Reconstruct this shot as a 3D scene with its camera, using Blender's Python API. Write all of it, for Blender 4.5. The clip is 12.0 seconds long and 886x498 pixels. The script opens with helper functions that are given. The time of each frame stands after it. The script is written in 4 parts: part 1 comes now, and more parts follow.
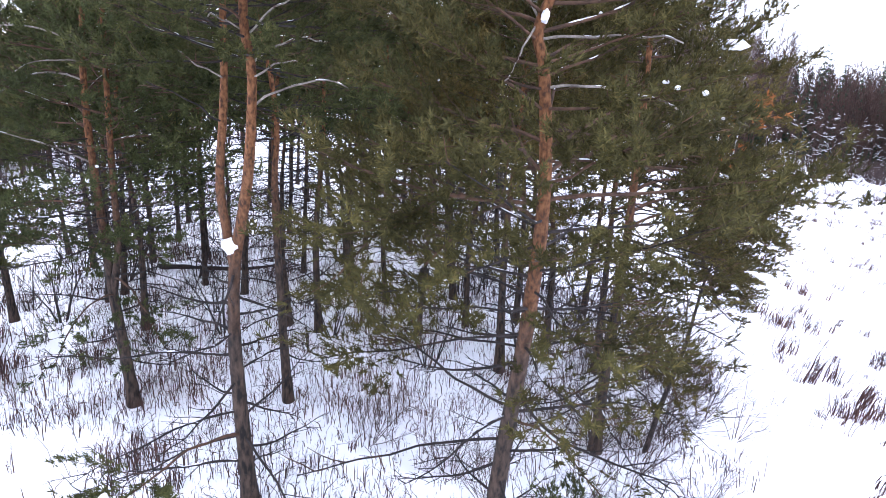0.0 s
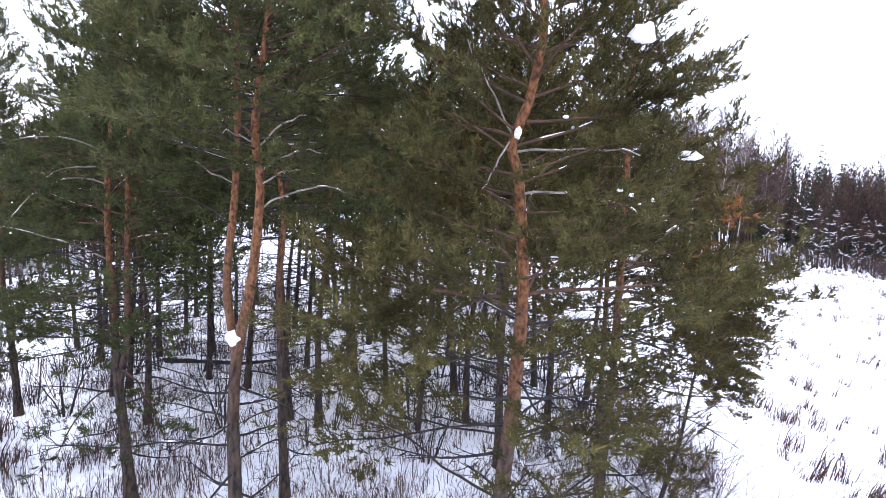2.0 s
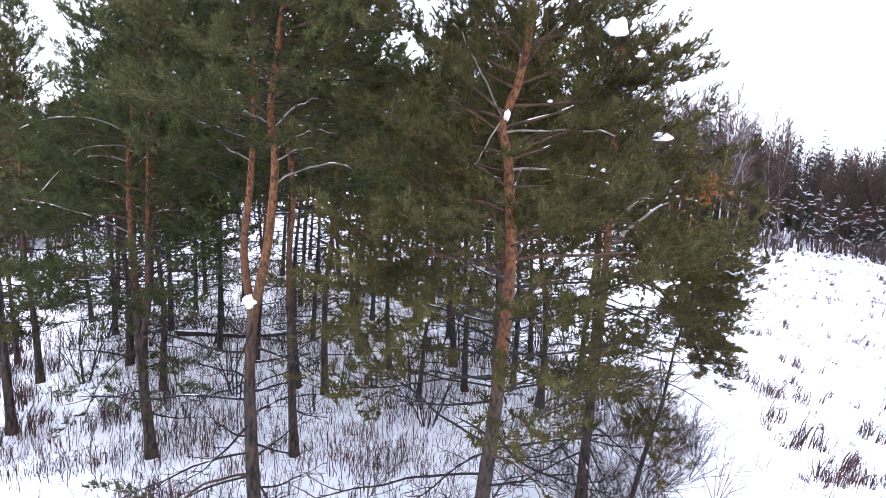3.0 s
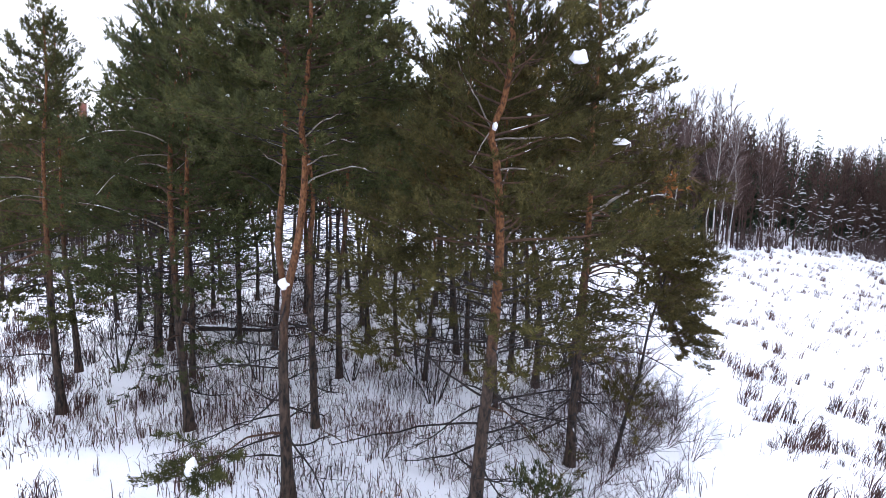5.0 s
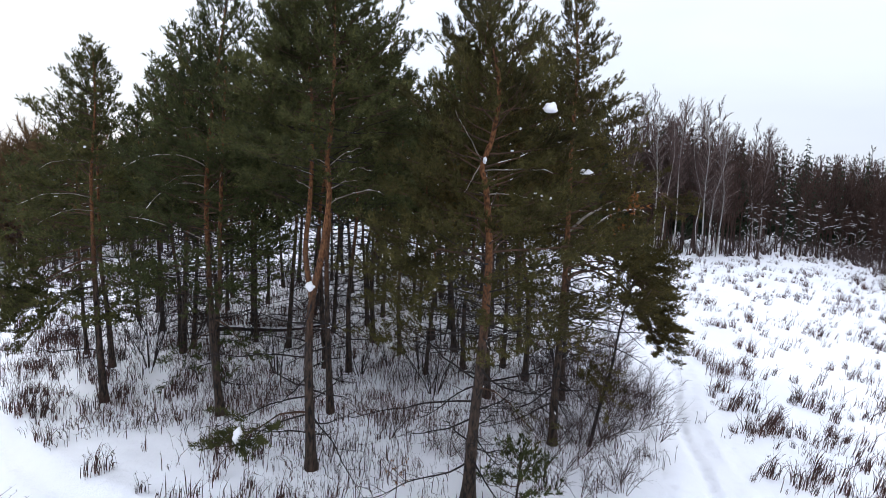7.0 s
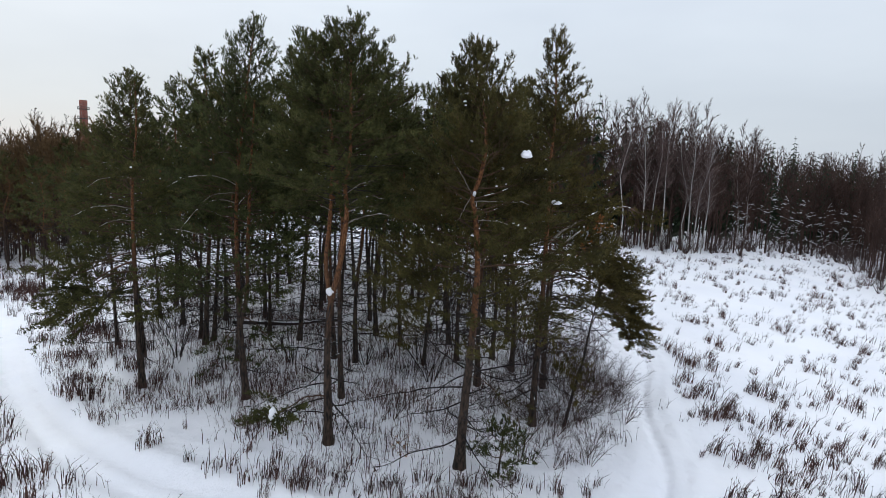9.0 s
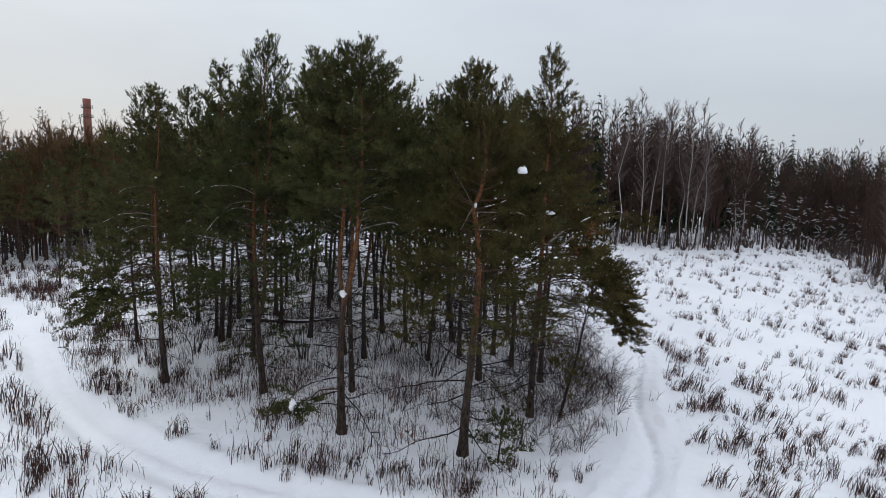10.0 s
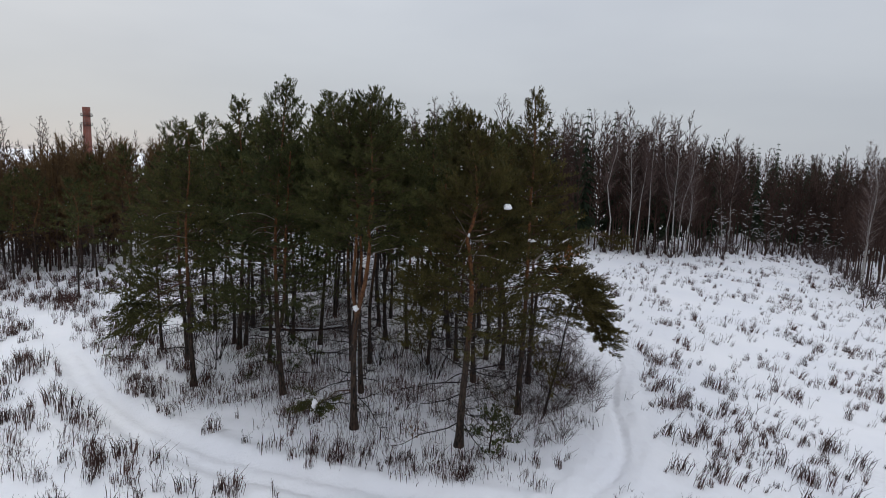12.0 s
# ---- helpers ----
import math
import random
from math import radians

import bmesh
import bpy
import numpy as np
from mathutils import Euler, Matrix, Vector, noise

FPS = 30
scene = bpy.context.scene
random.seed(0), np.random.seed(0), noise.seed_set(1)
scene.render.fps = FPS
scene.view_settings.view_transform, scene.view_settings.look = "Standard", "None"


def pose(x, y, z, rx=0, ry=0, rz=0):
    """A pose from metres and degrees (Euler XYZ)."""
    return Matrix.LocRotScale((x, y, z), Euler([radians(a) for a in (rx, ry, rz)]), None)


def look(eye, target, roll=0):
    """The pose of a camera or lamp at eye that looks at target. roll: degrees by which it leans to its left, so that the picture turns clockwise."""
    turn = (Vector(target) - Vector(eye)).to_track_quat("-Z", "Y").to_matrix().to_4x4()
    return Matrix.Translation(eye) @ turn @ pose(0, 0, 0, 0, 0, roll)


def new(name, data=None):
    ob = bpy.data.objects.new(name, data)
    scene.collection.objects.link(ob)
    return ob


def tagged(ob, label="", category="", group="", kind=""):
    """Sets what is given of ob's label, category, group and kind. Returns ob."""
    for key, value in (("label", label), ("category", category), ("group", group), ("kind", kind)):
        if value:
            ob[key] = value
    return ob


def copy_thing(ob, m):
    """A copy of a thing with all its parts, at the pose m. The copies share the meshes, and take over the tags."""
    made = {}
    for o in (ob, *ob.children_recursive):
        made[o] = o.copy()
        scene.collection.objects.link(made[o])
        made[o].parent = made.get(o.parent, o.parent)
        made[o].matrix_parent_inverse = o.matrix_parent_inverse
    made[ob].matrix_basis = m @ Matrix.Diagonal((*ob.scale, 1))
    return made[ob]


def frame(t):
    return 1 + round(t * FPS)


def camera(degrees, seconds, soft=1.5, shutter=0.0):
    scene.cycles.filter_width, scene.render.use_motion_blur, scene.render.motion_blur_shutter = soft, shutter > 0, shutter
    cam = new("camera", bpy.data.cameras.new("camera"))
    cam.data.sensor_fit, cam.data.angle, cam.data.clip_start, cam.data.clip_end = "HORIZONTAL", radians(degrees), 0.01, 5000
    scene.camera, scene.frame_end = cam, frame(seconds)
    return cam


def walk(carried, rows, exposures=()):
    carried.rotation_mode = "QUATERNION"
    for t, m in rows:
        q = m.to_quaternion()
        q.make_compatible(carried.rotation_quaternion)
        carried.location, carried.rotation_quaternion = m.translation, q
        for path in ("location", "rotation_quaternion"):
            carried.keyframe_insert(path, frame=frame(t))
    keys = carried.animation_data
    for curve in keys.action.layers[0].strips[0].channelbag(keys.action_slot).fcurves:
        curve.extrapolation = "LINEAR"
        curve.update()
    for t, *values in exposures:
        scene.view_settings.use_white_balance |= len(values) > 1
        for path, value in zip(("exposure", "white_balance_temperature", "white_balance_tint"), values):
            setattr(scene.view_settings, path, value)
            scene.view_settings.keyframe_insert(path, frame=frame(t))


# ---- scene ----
cam = camera(71.0, 12.0, soft=0.8)
# seconds, x, y, z, yaw, pitch, roll
ROWS = [
    (0.0, 0.262, -0.675, 7.902, 0.62, -15.23, 2.54),
    (0.5, 0.262, -0.722, 7.953, 0.78, -15.92, 2.32),
    (0.6, 0.273, -0.721, 7.976, 0.93, -13.47, 2.08),
    (0.7, 0.284, -0.720, 7.999, 1.09, -10.79, 1.83),
    (0.8, 0.296, -0.719, 8.022, 1.24, -7.99, 1.59),
    (0.9, 0.307, -0.718, 8.045, 1.40, -5.66, 1.34),
    (1.0, 0.318, -0.717, 8.068, 1.55, -4.26, 1.09),
    (1.5, 0.408, -0.879, 8.065, 1.54, -3.74, 1.67),
    (2.0, 0.538, -1.264, 8.014, 1.76, -6.50, 2.31),
    (2.5, 0.603, -1.754, 7.955, 2.05, -8.06, 2.46),
    (3.0, 0.661, -2.213, 7.937, 1.98, -8.01, 2.65),
    (5.0, 0.736, -4.281, 7.902, 2.17, -7.60, 1.85),
    (5.5, 0.726, -4.876, 7.900, 2.28, -7.45, 1.74),
    (6.0, 0.768, -5.454, 7.883, 1.99, -8.14, 2.22),
    (6.5, 0.762, -6.125, 8.067, 2.12, -7.21, 2.11),
    (7.0, 0.777, -6.828, 8.312, 1.98, -7.09, 1.93),
    (9.0, 0.816, -9.861, 9.335, 1.55, -7.93, 2.39),
    (9.5, 0.797, -10.671, 9.605, 1.60, -8.15, 2.49),
    (10.0, 0.769, -11.451, 9.869, 1.67, -8.35, 2.17),
    (10.5, 0.788, -12.227, 10.208, 1.29, -7.60, 1.97),
    (11.0, 0.795, -13.078, 10.509, 1.19, -6.91, 2.08),
    (11.5, 0.832, -13.900, 10.751, 0.97, -7.66, 2.55),
    (12.0, 0.747, -14.708, 10.997, 1.30, -8.00, 2.00),
]
# seconds, stops, kelvin, tint
EXPOSURES = [(0.0, 1.77, 5650, 13), (3.0, 1.66, 5760, 12), (5.0, 1.14, 5880, 10), (7.0, 0.48, 6060, 6), (9.0, 0.08, 6130, 3), (10.5, -0.18, 6280, 4), (12.0, -0.33, 6330, 5)]
walk(cam, [(t, pose(x, y, z, 90 + pitch, 0, yaw) @ pose(0, 0, 0, 0, 0, roll)) for t, x, y, z, yaw, pitch, roll in ROWS], EXPOSURES)

# ---- sky and light: an overcast winter day, the sun behind cloud ahead and to one side ----
SUN_TURN, SUN_HEIGHT = radians(-35), radians(24)
world = bpy.data.worlds.new("overcast_sky")
scene.world = world
world.use_nodes = True
wn, wl = world.node_tree.nodes, world.node_tree.links
wn.clear()
w_out, w_back = wn.new("ShaderNodeOutputWorld"), wn.new("ShaderNodeBackground")
w_sky, w_mix, w_cloud = wn.new("ShaderNodeTexSky"), wn.new("ShaderNodeMixRGB"), wn.new("ShaderNodeTexNoise")
w_ramp, w_map, w_co, w_gain = wn.new("ShaderNodeValToRGB"), wn.new("ShaderNodeMapping"), wn.new("ShaderNodeTexCoord"), wn.new("ShaderNodeMixRGB")
w_sky.sky_type, w_sky.sun_disc, w_sky.sun_elevation, w_sky.sun_rotation = "NISHITA", False, SUN_HEIGHT, SUN_TURN
w_cloud.inputs["Scale"].default_value, w_cloud.inputs["Detail"].default_value = 1.6, 4
w_map.inputs["Scale"].default_value = (1, 1, 3.5)
w_ramp.color_ramp.elements[0].position, w_ramp.color_ramp.elements[0].color = 0.3, (0.56, 0.57, 0.64, 1)
w_ramp.color_ramp.elements[1].position, w_ramp.color_ramp.elements[1].color = 0.7, (0.68, 0.685, 0.745, 1)
w_gain.blend_type, w_gain.inputs[0].default_value, w_gain.inputs[2].default_value = "MULTIPLY", 1.0, (0.12, 0.12, 0.12, 1)
w_mix.inputs[0].default_value = 0.06
wl.new(w_co.outputs["Generated"], w_map.inputs["Vector"])
wl.new(w_map.outputs[0], w_cloud.inputs["Vector"])
wl.new(w_cloud.outputs[0], w_ramp.inputs[0])
wl.new(w_sky.outputs[0], w_gain.inputs[1])
w_sep, w_rise, w_dome = wn.new("ShaderNodeSeparateXYZ"), wn.new("ShaderNodeMapRange"), wn.new("ShaderNodeMixRGB")
wl.new(w_co.outputs["Generated"], w_sep.inputs[0])
wl.new(w_sep.outputs["Z"], w_rise.inputs["Value"])
w_rise.inputs["From Min"].default_value, w_rise.inputs["From Max"].default_value = 0.1, 1.0
w_rise.inputs["To Min"].default_value, w_rise.inputs["To Max"].default_value = 1.0, 2.1
w_dome.blend_type, w_dome.inputs[0].default_value = "MULTIPLY", 1.0
wl.new(w_ramp.outputs[0], w_dome.inputs[1])
wl.new(w_rise.outputs[0], w_dome.inputs[2])
wl.new(w_dome.outputs[0], w_mix.inputs[1])
wl.new(w_gain.outputs[0], w_mix.inputs[2])
wl.new(w_mix.outputs[0], w_back.inputs["Color"])
w_back.inputs["Strength"].default_value = 1.0
wl.new(w_back.outputs[0], w_out.inputs[0])
sun = new("sun", bpy.data.lights.new("sun", "SUN"))
sun.data.energy, sun.data.angle, sun.data.color = 0.6, radians(25), (1.0, 0.95, 0.88)
sun.matrix_basis = look((0, 0, 0), (-math.sin(SUN_TURN) * math.cos(SUN_HEIGHT), -math.cos(SUN_TURN) * math.cos(SUN_HEIGHT), -math.sin(SUN_HEIGHT)))


# ---- materials ----
def material(name, rough=0.8):
    m = bpy.data.materials.new(name)
    m.use_nodes = True
    nt = m.node_tree
    b = nt.nodes["Principled BSDF"]
    b.inputs["Roughness"].default_value = rough
    b.inputs["Specular IOR Level"].default_value = 0.25
    return m, nt.nodes, nt.links, b


def noise_node(n, l, scale, detail=4, stretch=(1, 1, 1), space="Object"):
    co, mp, tx = n.new("ShaderNodeTexCoord"), n.new("ShaderNodeMapping"), n.new("ShaderNodeTexNoise")
    mp.inputs["Scale"].default_value = stretch
    tx.inputs["Scale"].default_value, tx.inputs["Detail"].default_value = scale, detail
    l.new(co.outputs[space], mp.inputs["Vector"])
    l.new(mp.outputs[0], tx.inputs["Vector"])
    return tx


def ramp(n, l, value, stops):
    r = n.new("ShaderNodeValToRGB")
    e = r.color_ramp.elements
    for i, (p, c) in enumerate(stops):
        k = e[i] if i < 2 else e.new(p)
        k.position, k.color = p, (*c, 1)
    l.new(value, r.inputs[0])
    return r


def mix(n, l, fac, a, b, how="MIX"):
    m = n.new("ShaderNodeMixRGB")
    m.blend_type = how
    for socket, v in zip(m.inputs, (fac, a, b)):
        if isinstance(v, (int, float)):
            socket.default_value = v
        elif isinstance(v, tuple):
            socket.default_value = (*v, 1)
        else:
            l.new(v, socket)
    return m.outputs[0]


def bump(n, l, bsdf, height, strength, distance):
    k = n.new("ShaderNodeBump")
    k.inputs["Strength"].default_value, k.inputs["Distance"].default_value = strength, distance
    l.new(height, k.inputs["Height"])
    l.new(k.outputs[0], bsdf.inputs["Normal"])


def two_tone(name, dark, light, scale, rough=0.85, fine=8.0, vary=0.0, space="Object", relief=0.0):
    """A mottled surface: broad patches between two colours, with fine grain over them."""
    m, n, l, b = material(name, rough)
    broad, grain = noise_node(n, l, scale, 3, space=space), noise_node(n, l, scale * fine, 3, space=space)
    col = ramp(n, l, broad.outputs[0], [(0.32, dark), (0.68, light)]).outputs[0]
    g = ramp(n, l, grain.outputs[0], [(0.3, (0.72, 0.72, 0.72)), (0.7, (1.25, 1.25, 1.25))]).outputs[0]
    col = mix(n, l, 1.0, col, g, "MULTIPLY")
    if vary:
        info, hsv = n.new("ShaderNodeObjectInfo"), n.new("ShaderNodeHueSaturation")
        scale_node = n.new("ShaderNodeMapRange")
        scale_node.inputs["To Min"].default_value, scale_node.inputs["To Max"].default_value = 1 - vary, 1 + vary
        l.new(info.outputs["Random"], scale_node.inputs["Value"])
        l.new(scale_node.outputs[0], hsv.inputs["Value"])
        l.new(col, hsv.inputs["Color"])
        col = hsv.outputs[0]
    l.new(col, b.inputs["Base Color"])
    if relief:
        bump(n, l, b, grain.outputs[0], 0.6, relief)
    return m


def snow_material(name, relief):
    m, n, l, b = material(name, 0.55)
    broad, mid, fine = noise_node(n, l, 0.18, 4), noise_node(n, l, 2.2, 5), noise_node(n, l, 30, 3)
    col = ramp(n, l, broad.outputs[0], [(0.3, (0.82, 0.82, 0.86)), (0.7, (0.9, 0.89, 0.91))]).outputs[0]
    l.new(col, b.inputs["Base Color"])
    total = n.new("ShaderNodeMath")
    total.operation = "MULTIPLY_ADD"
    l.new(fine.outputs[0], total.inputs[0])
    total.inputs[1].default_value = 0.12
    l.new(mid.outputs[0], total.inputs[2])
    bump(n, l, b, total.outputs[0], 0.75, relief)
    return m


def pine_bark_material():
    """Scots pine: grey-brown plates low down, thin orange bark from half height up."""
    m, n, l, b = material("pine_bark", 0.9)
    co, sep = n.new("ShaderNodeTexCoord"), n.new("ShaderNodeSeparateXYZ")
    l.new(co.outputs["Object"], sep.inputs[0])
    edge = noise_node(n, l, 1.3, 3)
    lift = n.new("ShaderNodeMath")
    lift.operation = "MULTIPLY_ADD"
    l.new(edge.outputs[0], lift.inputs[0])
    lift.inputs[1].default_value = 3.2
    l.new(sep.outputs["Z"], lift.inputs[2])
    rise = n.new("ShaderNodeMapRange")
    rise.inputs["From Min"].default_value, rise.inputs["From Max"].default_value = 5.4, 8.4
    l.new(lift.outputs[0], rise.inputs["Value"])
    plates = noise_node(n, l, 14, 5, (1, 1, 0.3))
    flakes = noise_node(n, l, 22, 4, (1, 1, 0.55))
    low = ramp(n, l, plates.outputs[0], [(0.38, (0.012, 0.01, 0.009)), (0.64, (0.075, 0.05, 0.036))]).outputs[0]
    high = ramp(n, l, flakes.outputs[0], [(0.34, (0.045, 0.021, 0.011)), (0.5, (0.14, 0.06, 0.024)), (0.68, (0.22, 0.102, 0.044))]).outputs[0]
    l.new(mix(n, l, rise.outputs[0], low, high), b.inputs["Base Color"])
    bump(n, l, b, plates.outputs[0], 0.8, 0.03)
    return m


def needle_material(name, dark, light):
    m, n, l, b = material(name, 0.7)
    b.inputs["Specular IOR Level"].default_value = 0.12
    clump, info = noise_node(n, l, 1.1, 3), n.new("ShaderNodeObjectInfo")
    geo = n.new("ShaderNodeNewGeometry")
    col = ramp(n, l, clump.outputs[0], [(0.3, dark), (0.7, light)]).outputs[0]
    g = ramp(n, l, geo.outputs["Random Per Island"], [(0.0, (0.6, 0.62, 0.58)), (0.7, (1.1, 1.08, 1.05)), (1.0, (1.65, 1.5, 1.35))]).outputs[0]
    t = ramp(n, l, info.outputs["Random"], [(0.0, (0.85, 0.95, 0.95)), (1.0, (1.12, 1.05, 0.95))]).outputs[0]
    col = mix(n, l, 1.0, mix(n, l, 1.0, col, g, "MULTIPLY"), t, "MULTIPLY")
    l.new(col, b.inputs["Base Color"])
    see = n.new("ShaderNodeBsdfTranslucent")
    l.new(col, see.inputs["Color"])
    both = n.new("ShaderNodeMixShader")
    both.inputs[0].default_value = 0.3
    l.new(b.outputs[0], both.inputs[1])
    l.new(see.outputs[0], both.inputs[2])
    l.new(both.outputs[0], n["Material Output"].inputs["Surface"])
    return m


def birch_bark_material():
    m, n, l, b = material("birch_bark", 0.7)
    marks = noise_node(n, l, 1.7, 5, (3, 3, 9))
    col = ramp(n, l, marks.outputs[0], [(0.38, (0.04, 0.036, 0.033)), (0.48, (0.43, 0.41, 0.385))]).outputs[0]
    l.new(col, b.inputs["Base Color"])
    return m


def brick_material():
    m, n, l, b = material("chimney_brick", 0.9)
    co, br = n.new("ShaderNodeTexCoord"), n.new("ShaderNodeTexBrick")
    l.new(co.outputs["Object"], br.inputs["Vector"])
    br.inputs["Color1"].default_value, br.inputs["Color2"].default_value = (0.2, 0.07, 0.05, 1), (0.27, 0.1, 0.07, 1)
    br.inputs["Mortar"].default_value, br.inputs["Scale"].default_value = (0.25, 0.2, 0.18, 1), 2.0
    soot = noise_node(n, l, 0.2, 4)
    dirt = ramp(n, l, soot.outputs[0], [(0.3, (0.6, 0.57, 0.57)), (0.7, (1.05, 1.0, 1.0))]).outputs[0]
    l.new(mix(n, l, 1.0, br.outputs["Color"], dirt, "MULTIPLY"), b.inputs["Base Color"])
    return m


GROUND_SNOW = snow_material("ground_snow", 0.11)
BRANCH_SNOW = snow_material("branch_snow", 0.02)
PINE_BARK = pine_bark_material()
LIMB_BARK = two_tone("limb_bark", (0.04, 0.024, 0.016), (0.11, 0.06, 0.037), 3.0, relief=0.01)
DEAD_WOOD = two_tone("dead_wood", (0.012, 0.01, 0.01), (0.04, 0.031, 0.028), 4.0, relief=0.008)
PALE_WOOD = two_tone("pale_dead_wood", (0.12, 0.1, 0.085), (0.3, 0.26, 0.22), 4.0, relief=0.006)
NEEDLES = needle_material("pine_needles", (0.03, 0.034, 0.0135), (0.114, 0.114, 0.043))
OLIVE_NEEDLES = needle_material("olive_pine_needles", (0.035, 0.03, 0.011), (0.122, 0.101, 0.036))
DRY_NEEDLES = needle_material("dry_needles", (0.16, 0.06, 0.02), (0.32, 0.14, 0.05))
SPRUCE_NEEDLES = needle_material("spruce_needles", (0.018, 0.03, 0.02), (0.04, 0.055, 0.035))
WEED_STALK = two_tone("dry_weed_stalk", (0.025, 0.0125, 0.011), (0.084, 0.041, 0.032), 0.8, fine=12, vary=0.3)
GROVE_STALK = two_tone("grove_stalk", (0.028, 0.015, 0.0125), (0.095, 0.05, 0.04), 0.5, fine=12)
TWIG = two_tone("bare_twig", (0.036, 0.024, 0.022), (0.1, 0.068, 0.061), 0.6)
FAR_BARK = two_tone("far_wood_bark", (0.027, 0.0155, 0.0115), (0.074, 0.041, 0.031), 0.35)
RUSSET_TWIG = two_tone("russet_twig", (0.07, 0.042, 0.018), (0.15, 0.09, 0.04), 0.3)
BIRCH_BARK = birch_bark_material()
BIRCH_TWIG = two_tone("birch_twig", (0.075, 0.05, 0.045), (0.145, 0.1, 0.09), 0.4)
CHIMNEY_BRICK = brick_material()
DARK_IRON = two_tone("dark_iron", (0.03, 0.03, 0.032), (0.07, 0.065, 0.06), 0.8, rough=0.6)


# ---- mesh building ----
class Soup:
    """Gathers points and faces of one mesh."""

    def __init__(self):
        self.v, self.t, self.q, self.n = [], [], [], 0

    def add(self, verts, tris=None, quads=None):
        verts = np.asarray(verts, float).reshape(-1, 3)
        if tris is not None and len(tris):
            self.t.append(np.asarray(tris, int).reshape(-1, 3) + self.n)
        if quads is not None and len(quads):
            self.q.append(np.asarray(quads, int).reshape(-1, 4) + self.n)
        self.v.append(verts)
        self.n += len(verts)

    def arrays(self):
        v = np.concatenate(self.v) if self.v else np.zeros((0, 3))
        t = np.concatenate(self.t) if self.t else np.zeros((0, 3), int)
        q = np.concatenate(self.q) if self.q else np.zeros((0, 4), int)
        return v, t, q

    def placed(self, other, x, y, z, turn=0.0, size=1.0, lean=0.0):
        """Adds a copy of another soup."""
        v, t, q = other.arrays() if isinstance(other, Soup) else other
        c, s = math.cos(turn), math.sin(turn)
        w = np.empty_like(v)
        vx = v[:, 0] + v[:, 2] * lean
        w[:, 0], w[:, 1], w[:, 2] = (vx * c - v[:, 1] * s) * size + x, (vx * s + v[:, 1] * c) * size + y, v[:, 2] * size + z
        self.add(w, t, q)

    def mesh(self, name, mat, smooth=False):
        v, t, q = self.arrays()
        me = bpy.data.meshes.new(name)
        me.vertices.add(len(v))
        me.vertices.foreach_set("co", v.astype(np.float32).ravel())
        me.loops.add(t.size + q.size)
        me.loops.foreach_set("vertex_index", np.concatenate([t.ravel(), q.ravel()]).astype(np.int32))
        me.polygons.add(len(t) + len(q))
        starts = np.concatenate([np.arange(len(t)) * 3, t.size + np.arange(len(q)) * 4])
        me.polygons.foreach_set("loop_start", starts.astype(np.int32))
        if smooth:
            me.polygons.foreach_set("use_smooth", np.ones(len(t) + len(q), bool))
        me.update(calc_edges=True)
        me.validate()
        me.materials.append(mat)
        return me


def part(name, soup, mat, parent, label="", smooth=True, kind=""):
    ob = new(name, soup if isinstance(soup, bpy.types.Mesh) else soup.mesh(name, mat, smooth))
    ob.parent = parent
    return tagged(ob, label, kind=kind)


def thing(name, x, y, z, label, category, group="", turn=0.0):
    ob = new(name)
    ob.empty_display_size = 0.3
    ob.matrix_basis = pose(x, y, z, 0, 0, turn)
    return tagged(ob, label, category, group)


def solid(name, soup, mat, label, category, group="", kind="", at=(0, 0, 0), smooth=True):
    ob = new(name, soup.mesh(name, mat, smooth))
    ob.location = at
    return tagged(ob, label, category, group, kind)


def unit(v):
    v = np.asarray(v, float)
    return v / (np.linalg.norm(v) + 1e-9)


def smooth_line(points, steps=4):
    """A Catmull-Rom curve through the points."""
    p = np.asarray(points, float)
    p = np.vstack([2 * p[0] - p[1], p, 2 * p[-1] - p[-2]])
    out = []
    for i in range(1, len(p) - 2):
        for k in range(steps):
            u = k / steps
            out.append(0.5 * (2 * p[i] + (p[i + 1] - p[i - 1]) * u + (2 * p[i - 1] - 5 * p[i] + 4 * p[i + 1] - p[i + 2]) * u * u
                              + (3 * p[i] - p[i - 1] - 3 * p[i + 1] + p[i + 2]) * u ** 3))
    out.append(p[-2])
    return np.array(out)


